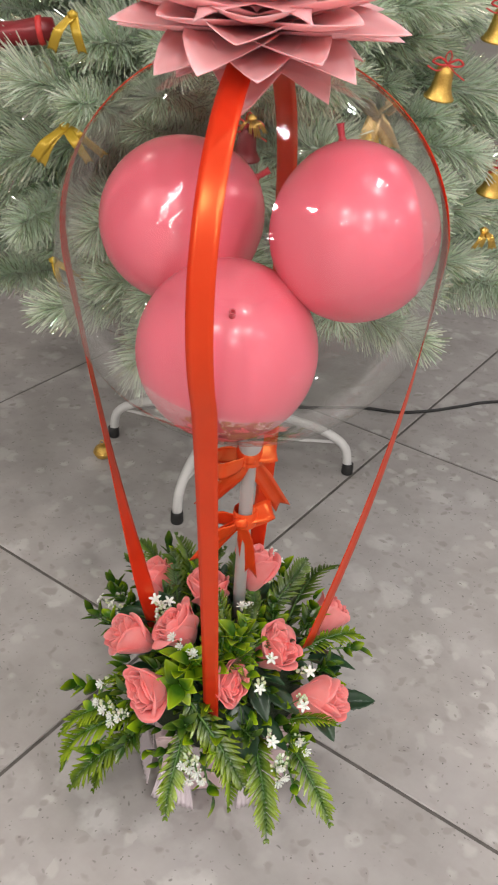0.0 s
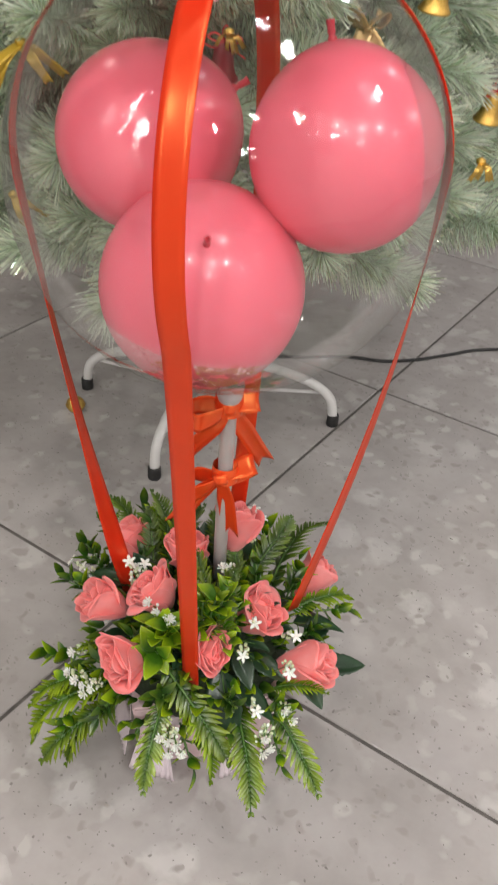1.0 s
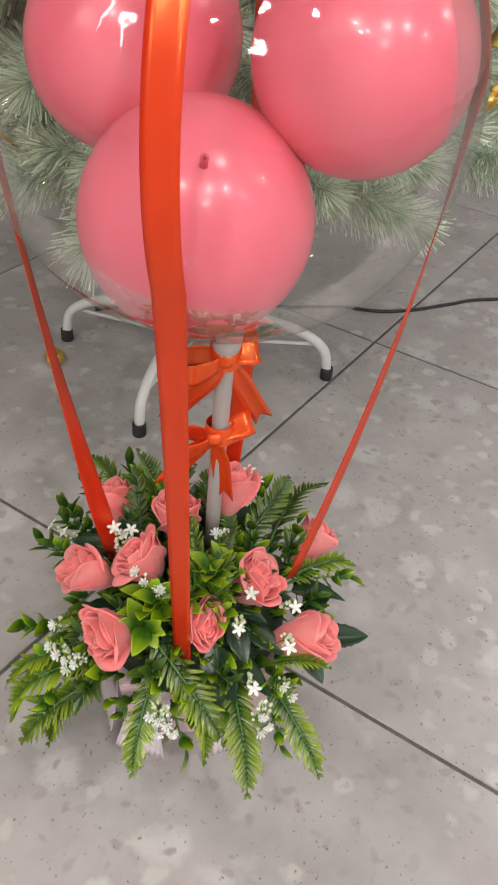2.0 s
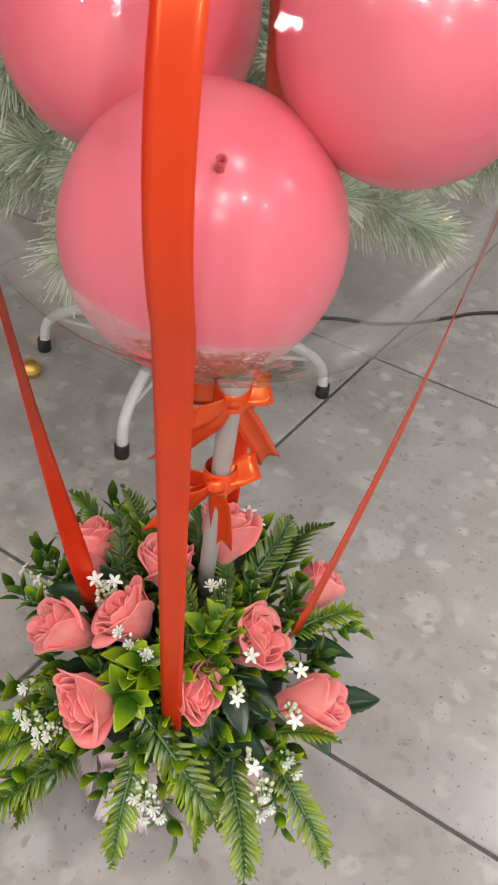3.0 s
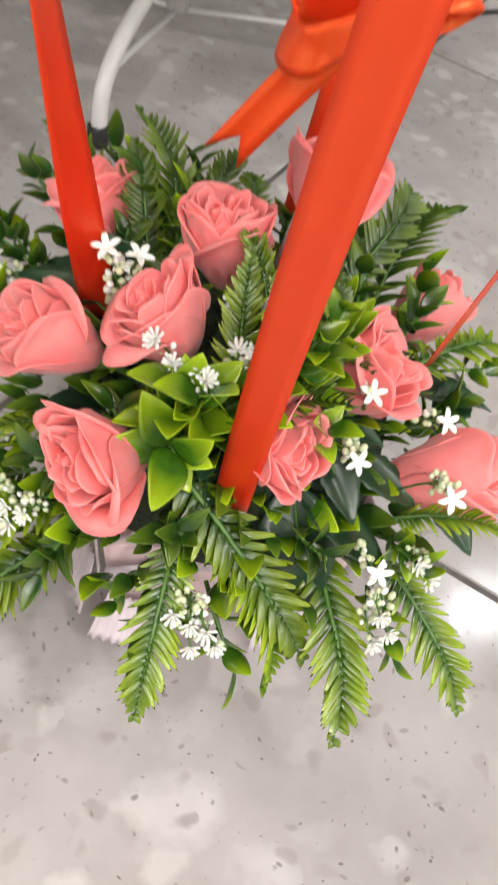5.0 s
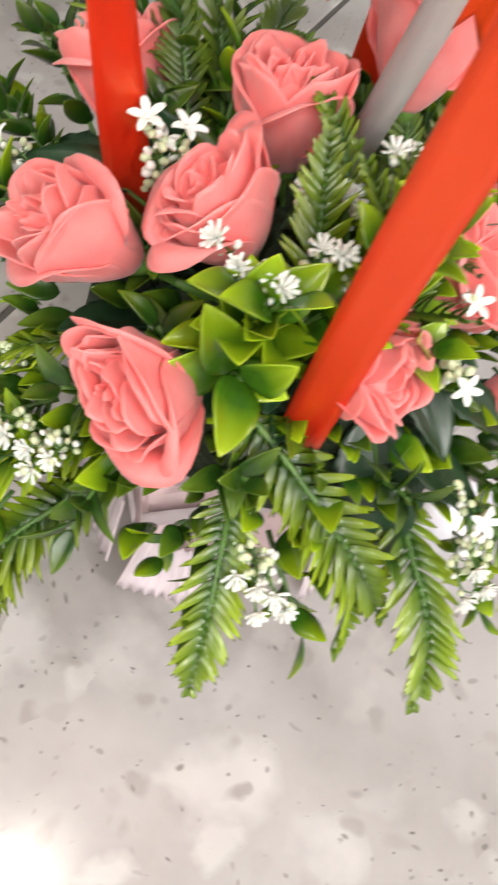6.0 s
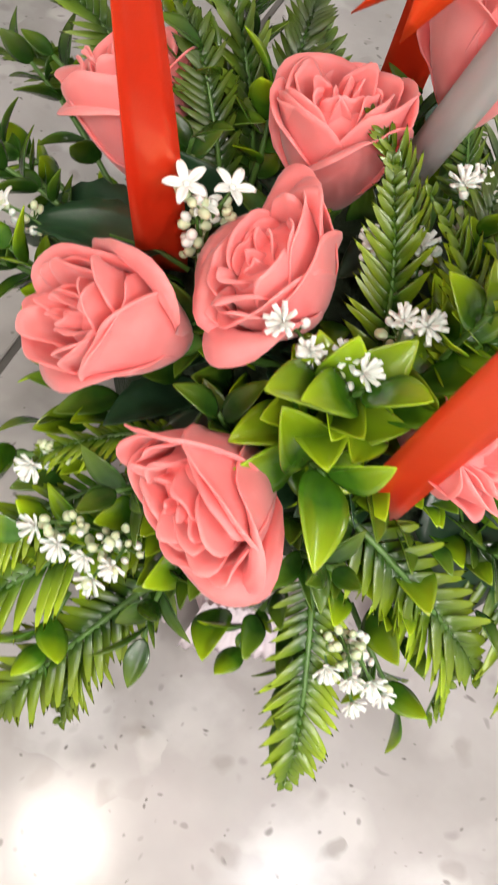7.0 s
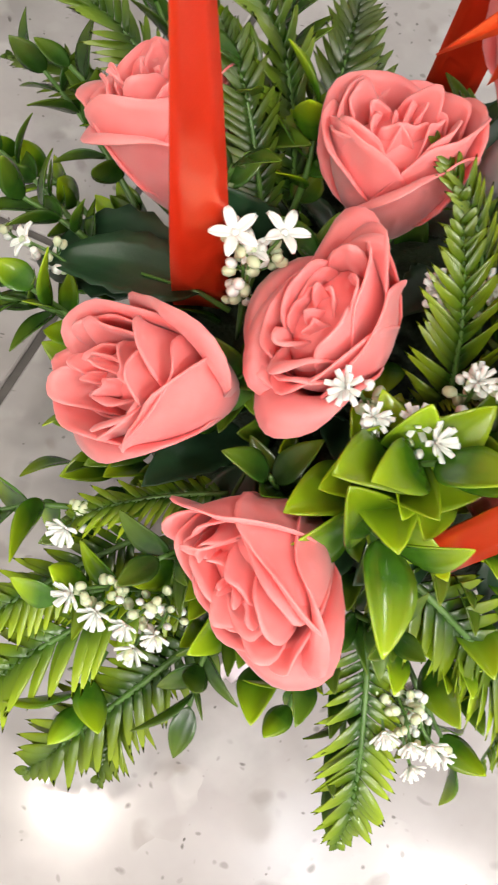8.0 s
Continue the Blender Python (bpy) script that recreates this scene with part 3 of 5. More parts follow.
random.seed(11)
for ring, (n, ln, wd, rise, curl, z) in enumerate([(8, 0.088, 0.068, -0.014, -0.006, 0.000), (9, 0.116, 0.068, 0.004, 0.000, 0.005), (9, 0.122, 0.068, 0.015, 0.002, 0.009),
                                                   (9, 0.120, 0.066, 0.027, 0.004, 0.013), (8, 0.116, 0.066, 0.042, 0.004, 0.017), (8, 0.108, 0.062, 0.058, 0.004, 0.020)]):
    for k in range(n):
        v, f = card_petal(ln * random.uniform(0.92, 1.08), wd, rise + random.uniform(-0.006, 0.006), curl + random.uniform(-0.004, 0.004))
        a = 360 * (k + 0.5 * (ring % 2)) / n + random.uniform(-5, 5)
        ob = part_of("petal", mesh_from("petal", v, f, M_PAPER), M_PAPER, crown)
        ob.matrix_basis = pose(0, 0, z + random.uniform(-0.001, 0.001), 0, 0, a)
for ring, (n, ln, wd, lean) in enumerate([(7, 0.090, 0.058, 1.0), (5, 0.040, 0.040, 0.95)]):
    for k in range(n):
        def at(a, b, lean=lean, ln=ln, wd=wd):
            s = a * 2 - 1
            w = wd * (math.sin(math.pi * min(1, 0.15 + b * 0.85)) ** 0.7) * (1 - b ** 5) + 0.0004
            return Vector((s * w * 0.5, 0.012 + b * ln * math.sin(lean + 0.5 * b) - 0.2 * wd * s * s, b * ln * math.cos(lean + 0.4 * b)))
        v, f = sheet(at, 8, 10, 0.0005)
        ob = part_of("petal", mesh_from("petal", v, f, M_PAPER), M_PAPER, crown)
        ob.matrix_basis = pose(0, 0, 0.026, 0, 0, 360 * (k + 0.5 * ring) / n + random.uniform(-6, 6))
v, f = lathe([(0.0, -0.001), (0.03, -0.0008), (0.032, 0.003), (0.026, 0.02), (0.014, 0.03), (0.0, 0.03)], 24)
part_of("base_disc", mesh_from("base_disc", v, f, M_PAPER), M_PAPER, crown)

# ---- flower box ----
box = thing("flower_box", pose(-0.012, 0.058, 0, 0, 0, 8), "low pale pink card flower box with ribbed paper skirt", "flower box")
H, S = 0.125, 0.090
bm = bmesh.new()
bmesh.ops.create_cube(bm, size=1)
for q in bm.verts:
    t = 0.86 if q.co.z < 0 else 1.0
    q.co = Vector((q.co.x * 2 * S * t, q.co.y * 2 * S * t, (q.co.z + 0.5) * H))
bmesh.ops.bevel(bm, geom=bm.edges[:], offset=0.003, segments=2, affect="EDGES")
part("body", bm, M_BOX, box, "pale pink card box", False)
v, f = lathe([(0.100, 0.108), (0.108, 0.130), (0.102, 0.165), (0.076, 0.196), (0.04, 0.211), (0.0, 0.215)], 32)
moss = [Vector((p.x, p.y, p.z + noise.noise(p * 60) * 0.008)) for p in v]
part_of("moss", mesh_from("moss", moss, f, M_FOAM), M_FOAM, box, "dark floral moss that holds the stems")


def ribbed(w, h, ribs, flare):
    """Ribbed paper flap along x, hanging down and out."""
    def at(a, b):
        x = (a - 0.5) * w * (1 + 0.5 * b)
        z = -b * h
        y = -flare * b + 0.0012 * math.sin(a * ribs * 2 * math.pi)
        return Vector((x, y, z))
    return sheet(at, ribs * 4, 6, 0.0006)


for x, y, z, a, w, h in ((-0.066, -0.094, 0.062, -24, 0.040, 0.046), (0.036, -0.094, 0.050, 22, 0.040, 0.042), (-0.096, -0.045, 0.075, -80, 0.045, 0.05),
                         (0.102, 0.02, 0.065, 82, 0.05, 0.05)):
    v, f = ribbed(w, h, 9, 0.012)
    ob = part_of("ribbed_flap", mesh_from("ribbed_flap", v, f, M_CORR), M_CORR, box, "white ribbed paper flap")
    ob.matrix_basis = pose(x, y, z, 0, 0, a)
for x0, y0, x1, y1 in ((-1, -1, 1, -1), (1, -1, 1, 1), (1, 1, -1, 1), (-1, 1, -1, -1)):
    a, b2 = Vector((x0 * S * 0.985, y0 * S * 0.985, 0.10)), Vector((x1 * S * 0.985, y1 * S * 0.985, 0.10))
    n = Vector((y1 - y0, -(x1 - x0), 0)).normalized() * 0.0035
    v, f = strip([a + n, a.lerp(b2, 0.5) + n, b2 + n], lambda s: Vector((0, 0, 1)), 0.016, 0.0006, 3, 0, 0.0005)
    part_of("ribbon_band", mesh_from("ribbon_band", v, f, M_CORR), M_CORR, box, "pale ribbon round the box rim")


# ---- roses ----
ROSE_H = 0.050


def bud_r(q):
    """Radius of a rose at the height q of its petals: a narrow foot, a full belly, a wide mouth."""
    return 0.0048 + 0.0178 * math.sin(math.pi * 0.5 * min(1.0, q / 0.72)) ** 0.85 + 0.0012 * max(0.0, q - 0.72)


def rose_petal(k, foot, top, bearing, span, curl, fold, tight, rnd):
    """Cupped petal on the rose's form, k of its radius; fold waves it, curl rolls its rim, tight presses it flat."""
    p1, p2, p3 = rnd.uniform(0, 6), rnd.uniform(0, 6), rnd.uniform(0, 6)
    lobe = rnd.uniform(-0.35, 0.35)

    def at(a, b):
        u = a * 2 - 1
        rim = top * (1 - 0.68 * min(1.0, abs(u - lobe * 0.25)) ** 2.6 + 0.042 * math.sin(p1 + 4 * u) + 0.014 * math.sin(p2 + 9 * u))
        q = foot + (rim - foot) * b
        ang = bearing + u * span * 0.5 * (0.62 + 0.38 * min(1.0, b * 1.5))
        r = bud_r(q) * k
        up = max(0.0, b - 0.25) / 0.75
        r += (1 - 0.6 * u ** 4) * fold * up ** 1.4 * (math.sin(p1 + 2.6 * u) + 0.45 * math.sin(p3 + 6.1 * u))
        roll = max(0.0, b - 0.68) / 0.32
        turn = (1 - min(1.0, abs(u)) ** 3) * curl * (0.75 + 0.35 * math.sin(p2 + 3.1 * u))
        r += turn * roll ** 1.7
        z = q * ROSE_H - abs(turn) * 0.75 * roll ** 3.2
        r += 0.00028 * math.sin(p3 + 15 * u + 3 * b) * up
        flat = 0.94 + (tight - 0.94) * min(1.0, q * 1.15)
        return Vector((r * math.cos(ang), r * math.sin(ang) * flat, z))
    return sheet(at, 20, 11, 0.0006)


def rose(name, m, label, seed, size=1.0, mouth=1.0, rounder=0.0):
    rnd = random.Random(seed)
    R = thing(name, m, label, "rose", "coral roses in the box")
    # petals in the ring, share of the radius, foot, top, spread, rim roll, fold, flatness
    rows = [(2, 0.17, 0.62, 0.98, 3.0, 0.0006, 0.0010, 0.60), (3, 0.36, 0.58, 1.01, 2.6, 0.0016, 0.0022, 0.55), (3, 0.54, 0.50, 1.02, 2.6, 0.0026, 0.0028, 0.55),
            (4, 0.72, 0.36, 1.02, 2.3, 0.0036, 0.0028, 0.58), (4, 0.87, 0.18, 1.00, 2.5, 0.0050, 0.0024, 0.61), (3, 0.94, 0.02, 0.99, 3.2, 0.0082, 0.0022, 0.64),
            (4, 0.985, 0.0, 0.96, 2.7, 0.0100, 0.0020, 0.68)]
    for i, (n, k, foot, top, span, curl, fold, tight) in enumerate(rows):
        off = rnd.uniform(0, 6.28)
        for j in range(n):
            v, f = rose_petal(k * (mouth if k < 0.9 else 0.5 + 0.5 * mouth) * rnd.uniform(0.97, 1.03), foot, top * rnd.uniform(0.965, 1.03), off + 2 * math.pi * j / n + rnd.uniform(-0.3, 0.3), span, curl * mouth * rnd.choice((0.2, 0.7, 1.0, 1.3)), fold, tight + rounder, rnd)
            ob = part_of("petal", mesh_from("petal", v, f, M_ROSE), M_ROSE, R)
            ob.matrix_basis = pose(0, 0, 0, rnd.uniform(-2, 2), rnd.uniform(-2, 2), 0) @ Matrix.Scale(size, 4)
    v, f = lathe([(0.0, 0.004), (0.006, 0.006), (0.0135, 0.018), (0.0175, 0.030), (0.0155, 0.0365), (0.008, 0.0415), (0.0, 0.0425)], 24)
    part_of("heart", mesh_from("heart", [Vector((p.x, p.y * 0.62, p.z)) * size for p in v], f, M_ROSE), M_ROSE, R)
    v, f = lathe([(0.002, -0.02), (0.003, -0.006), (0.0052, -0.003), (0.0066 * size, 0.003), (0.005, 0.005)], 14)
    part_of("calyx", mesh_from("calyx", v, f, M_STEM), M_STEM, R, "green calyx under the petals")
    v, f = tube([(0, 0, -0.012), (0.001, 0, -0.04), (0, 0.001, -0.09)], 0.0022, 8)
    part_of("stem", mesh_from("stem", v, f, M_STEM), M_STEM, R, "green plastic stem")
    return R


def heading(c, way, spin=0):
    """A pose at c whose z axis points along way."""
    q = Vector(way).normalized().to_track_quat("Z", "Y").to_matrix().to_4x4()
    return Matrix.Translation(c) @ q @ pose(0, 0, 0, 0, 0, spin)


def facing(c, way, broad):
    """A pose at c whose z axis points along way and whose x axis lies near broad."""
    z = Vector(way).normalized()
    x = Vector(broad)
    x = (x - z * x.dot(z)).normalized()
    m = Matrix((x, z.cross(x), z)).transposed().to_4x4()
    m.translation = Vector(c)
    return m


# flower head's middle, the way it faces, its broad side, size, how wide its mouth is
ROSES = [
    ((-0.093, -0.040, 0.211), (-0.69, -0.50, 0.52), (0.47, -0.86, -0.20), 1.15, 1.0, -0.06),
    ((-0.122, 0.018, 0.238), (-0.87, 0.0, 0.50), (-0.40, 0.58, -0.71), 1.08, 0.95, 0.18),
    ((-0.064, 0.021, 0.254), (-0.51, -0.07, 0.86), (0.64, 0.63, 0.44), 1.09, 1.0, -0.06),
    ((-0.102, 0.121, 0.240), (-0.25, 0.30, 0.91), (0.97, 0.08, 0.24), 1.22, 0.72, 0.1),
    ((-0.031, 0.079, 0.262), (-0.12, 0.10, 0.98), (0.95, -0.25, 0.18), 1.12, 0.82, 0.1),
    ((0.026, 0.096, 0.292), (0.1, 0.35, 1.0), (1.0, 0.1, 0.0), 1.14, 0.8, 0.1),
    ((0.130, 0.136, 0.172), (0.70, 0.40, 0.60), (-0.4, 0.8, 0.0), 1.18, 0.82, 0.1),
    ((0.052, 0.022, 0.223), (0.60, -0.15, 0.75), (0.59, -0.66, -0.47), 1.20, 0.80, 0.15),
    ((0.111, -0.018, 0.183), (0.93, -0.14, 0.34), (0.20, 0.60, -0.75), 1.36, 0.80, 0.1),
    ((0.000, -0.034, 0.223), (0.45, -0.60, 0.62), (-0.17, -0.72, -0.67), 0.98, 0.95, 0.0),
]
for i, (c, way, broad, size, mouth, rounder) in enumerate(ROSES):
    wv = Vector(way).normalized()
    rose("rose", facing(Vector(c) - wv * 0.027 * size, way, broad), "coral-pink foam rose, open, standing in the flower box" if mouth > 0.87 else "coral-pink foam rose, half-closed bud, standing in the flower box", 100 + i, size * 1.03, mouth, rounder)


# ---- greenery ----
def fern_frond(length, pairs, leaf, seed, droop=0.25):
    """Stem and leaflets of a moulded fern along +y. Returns two meshes' data."""
    rnd = random.Random(seed)
    axis = curve_pts([(0, 0, 0), (0, length * 0.35, length * 0.06), (0.0, length * 0.7, length * 0.02), (0, length, -length * droop)], 24)
    stem = tube(axis, [0.0013 * (1 - 0.75 * i / 24) + 0.0003 for i in range(25)], 6)
    leaves = []
    for i in range(pairs):
        b = 0.08 + 0.92 * i / (pairs - 1)
        p = axis[min(24, int(b * 24))]
        ln = leaf * (math.sin(math.pi * (0.16 + 0.80 * b)) ** 0.7) * rnd.uniform(0.85, 1.1)
        for sgn in (-1, 1):
            ang = radians(58 - 26 * b + rnd.uniform(-7, 7))
            d = Vector((sgn * math.sin(ang), math.cos(ang), rnd.uniform(-0.25, 0.2)))
            wid = leaf * 0.15

            def at(a, s, p=p, d=d, ln=ln, wid=wid, sgn=sgn):
                w = wid * (math.sin(math.pi * min(1, 0.2 + 0.8 * s)) ** 0.8)
                x = (a - 0.5) * w
                across = Vector((-d.y, d.x, 0)).normalized()
                return p + d * (ln * s) + across * x + Vector((0, 0, -ln * 0.18 * s * s + (abs(a - 0.5) * 0.5) * w))
            leaves.append(sheet(at, 2, 5, 0.0005))
    return stem, joined(leaves)


FERNS = []
for q in range(4):
    st, lv = fern_frond(0.10, 23, 0.025, 40 + q, 0.12 + 0.06 * q)
    FERNS.append((mesh_from("stem", *st, M_STEM), mesh_from("frond", *lv, M_FERN), mesh_from("frond", *lv, M_FERN_DARK)))


def fern(a, b, dark=False, spin=0, wide=1.0):
    a, b = Vector(a), Vector(b)
    ln = (b - a).length
    q = random.randrange(4)
    m = frame_to(a, b) @ pose(0, 0, 0, 0, spin, 0)
    T = thing("fern_spray", m, "dark green plastic fern spray in the flower box" if dark else "bright yellow-green plastic fern spray in the flower box", "fern", "fern sprays in the box")
    k = ln / 0.10
    sc = Matrix.Diagonal((min(1.25, k * wide) , k, min(1.2, k), 1))
    shared("stem", FERNS[q][0], T, sc)
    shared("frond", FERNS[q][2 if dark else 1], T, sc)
    return T


FERN_LIST = [
    ((0.0, -0.022, 0.215), (-0.004, 0.014, 0.292), False, 20), ((-0.022, -0.006, 0.215), (-0.024, 0.034, 0.288), False, -15), ((0.014, -0.014, 0.215), (0.024, 0.018, 0.290), True, 0),
    ((-0.010, -0.020, 0.21), (0.018, -0.030, 0.268), True, 0), ((-0.13, -0.005, 0.15), (-0.215, -0.030, 0.125), False, 0), ((-0.115, -0.035, 0.14), (-0.165, -0.092, 0.095), False, 15),
    ((-0.050, -0.060, 0.165), (-0.068, -0.142, 0.118), False, 0), ((-0.052, -0.032, 0.195), (0.028, -0.112, 0.132), False, 15),
    ((-0.030, -0.050, 0.175), (0.020, -0.122, 0.12), False, -20),
    ((0.032, -0.040, 0.145), (0.056, -0.149, 0.108), False, 0), ((0.078, -0.050, 0.14), (0.129, -0.130, 0.107), False, 8),
    ((-0.105, -0.02, 0.155), (-0.222, -0.052, 0.10), False, 0), ((-0.105, -0.045, 0.145), (-0.195, -0.085, 0.088), False, -10),
    ((-0.10, -0.03, 0.15), (-0.205, -0.012, 0.11), False, 20),
    ((-0.100, -0.010, 0.20), (-0.162, -0.004, 0.185), False, 10), ((0.095, 0.055, 0.195), (0.178, 0.100, 0.19), False, 0),
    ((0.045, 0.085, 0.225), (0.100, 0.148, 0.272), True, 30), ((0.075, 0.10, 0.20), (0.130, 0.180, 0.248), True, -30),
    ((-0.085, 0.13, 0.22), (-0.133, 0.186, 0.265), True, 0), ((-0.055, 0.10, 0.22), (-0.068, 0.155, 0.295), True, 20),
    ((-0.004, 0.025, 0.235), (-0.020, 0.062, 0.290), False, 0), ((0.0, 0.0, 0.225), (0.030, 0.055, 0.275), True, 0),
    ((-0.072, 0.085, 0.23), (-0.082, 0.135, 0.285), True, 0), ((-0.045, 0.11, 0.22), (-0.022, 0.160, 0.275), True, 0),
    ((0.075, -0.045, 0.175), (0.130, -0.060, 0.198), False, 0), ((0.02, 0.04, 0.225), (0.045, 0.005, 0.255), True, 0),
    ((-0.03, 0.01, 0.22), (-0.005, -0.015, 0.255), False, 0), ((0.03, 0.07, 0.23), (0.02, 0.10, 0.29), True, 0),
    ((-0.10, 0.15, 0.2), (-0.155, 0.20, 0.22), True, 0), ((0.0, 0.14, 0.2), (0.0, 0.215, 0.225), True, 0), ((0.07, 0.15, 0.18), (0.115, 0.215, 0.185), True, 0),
]
random.seed(5)
for a, b, dark, spin in FERN_LIST:
    fern(a, b, dark, spin)


def broad_leaf(length, width, cup, bend, serr=0.0):
    def at(a, b):
        s = a * 2 - 1
        w = width * (math.sin(math.pi * b ** 0.85) ** 0.8) * (1 - 0.25 * b) + 0.0005
        w *= 1 - serr * (0.5 + 0.5 * math.sin(b * 40))
        return Vector((s * w * 0.5, b * length, cup * width * abs(s) ** 1.4 * math.sin(math.pi * b) + bend * length * b * b))
    return sheet(at, 6, 14, 0.0005)


LEAVES = [mesh_from("leaf", *broad_leaf(ln, wd, cup, bend), M_LEAF) for ln, wd, cup, bend in
          ((0.030, 0.0195, 0.16, -0.12), (0.027, 0.0185, 0.12, -0.22), (0.033, 0.0195, 0.20, -0.05), (0.024, 0.0170, 0.14, 0.10))]
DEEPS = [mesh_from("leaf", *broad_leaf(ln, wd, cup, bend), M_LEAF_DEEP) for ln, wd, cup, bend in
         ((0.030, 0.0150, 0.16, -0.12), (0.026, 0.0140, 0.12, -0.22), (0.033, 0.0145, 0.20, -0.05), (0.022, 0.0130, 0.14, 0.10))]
DARKS = [mesh_from("leaf", *broad_leaf(ln, wd, cup, bend, 0.12), M_DARK) for ln, wd, cup, bend in
         ((0.055, 0.034, 0.16, -0.15), (0.048, 0.030, 0.22, -0.25), (0.062, 0.036, 0.12, -0.05))]


def sprig(a, b, leaves, seed, size=1.0, label="glossy bright green plastic leaf sprig in the flower box", blades=None):
    """Stem from a to b with leaves in pairs round it."""
    rnd = random.Random(seed)
    a, b = Vector(a), Vector(b)
    m = frame_to(a, b)
    ln = (b - a).length
    T = thing("leaf_sprig", m, label, "leaf sprig", "leaf sprigs in the box")
    axis = curve_pts([(0, 0, 0), (0.002, ln * 0.5, 0.003), (0, ln, 0)], 8)
    part_of("stem", mesh_from("stem", *tube(axis, [0.0014] * 5 + [0.001] * 4, 6), M_STEM), M_STEM, T)
    for k in range(leaves):
        t = 0.25 + 0.75 * k / max(1, leaves - 1)
        spin = 137.5 * k + rnd.uniform(-25, 25)
        lift = 74 - 40 * t + rnd.uniform(-10, 10)
        mm = Matrix.Translation(axis[min(8, int(t * 8))]) @ pose(0, 0, 0, 0, spin, 0) @ pose(0, 0, 0, -lift, 0, 0) @ pose(0, 0, 0, 0, rnd.uniform(-20, 20), 0) @ Matrix.Scale(size * rnd.uniform(0.8, 1.12), 4)
        shared("leaf", (blades or LEAVES)[rnd.randrange(4)], T, mm)
    return T


SPRIGS = [
    ((-0.052, -0.02, 0.20), (-0.052, -0.026, 0.246), 11, 1.25), ((-0.040, -0.012, 0.20), (-0.020, -0.022, 0.246), 9, 1.25), ((-0.060, -0.02, 0.20), (-0.056, -0.046, 0.228), 7, 1.15), ((-0.050, -0.012, 0.20), (-0.045, -0.030, 0.256), 9, 1.05),
    ((0.012, 0.02, 0.20), (0.016, 0.028, 0.262), 13, 0.95), ((0.0, -0.012, 0.21), (0.006, -0.022, 0.292), 13, 0.9), ((0.03, 0.01, 0.2), (0.028, 0.008, 0.270), 11, 0.9), ((0.012, -0.018, 0.2), (0.022, -0.035, 0.24), 9, 0.85), ((0.008, -0.01, 0.22), (0.018, -0.012, 0.300), 11, 0.85), ((-0.008, -0.015, 0.21), (-0.008, -0.022, 0.285), 9, 0.8), ((0.025, 0.035, 0.20), (0.035, 0.045, 0.255), 9, 0.9), ((0.00, 0.01, 0.2), (0.006, -0.008, 0.245), 8, 0.9),
    ((-0.150, 0.01, 0.15), (-0.195, 0.012, 0.155), 7, 1.0), ((-0.12, -0.03, 0.15), (-0.165, -0.028, 0.16), 6, 0.9),
    ((-0.06, -0.06, 0.14), (-0.080, -0.080, 0.13), 5, 0.65), ((-0.03, -0.07, 0.14), (-0.012, -0.112, 0.115), 6, 0.75),
    ((0.075, -0.06, 0.14), (0.087, -0.098, 0.105), 7, 0.8), ((0.075, -0.04, 0.15), (0.092, -0.072, 0.165), 10, 0.7),
    ((0.10, 0.09, 0.18), (0.108, 0.115, 0.225), 6, 0.9), ((-0.06, 0.09, 0.22), (-0.05, 0.11, 0.262), 7, 0.85), ((-0.07, 0.12, 0.21), (-0.075, 0.15, 0.25), 7, 0.85),
    ((-0.13, 0.13, 0.18), (-0.165, 0.155, 0.20), 8, 0.85), ((-0.09, 0.16, 0.18), (-0.08, 0.195, 0.21), 7, 0.85), ((-0.14, 0.06, 0.19), (-0.160, 0.075, 0.215), 6, 0.8),
    ((0.06, 0.13, 0.2), (0.065, 0.16, 0.24), 7, 0.9), ((0.13, 0.08, 0.17), (0.17, 0.085, 0.17), 6, 0.8), ((-0.15, -0.045, 0.13), (-0.165, -0.07, 0.115), 6, 1.0),
]
for i, (a, b, n, size) in enumerate(SPRIGS):
    sprig(a, b, n, 300 + i, size)


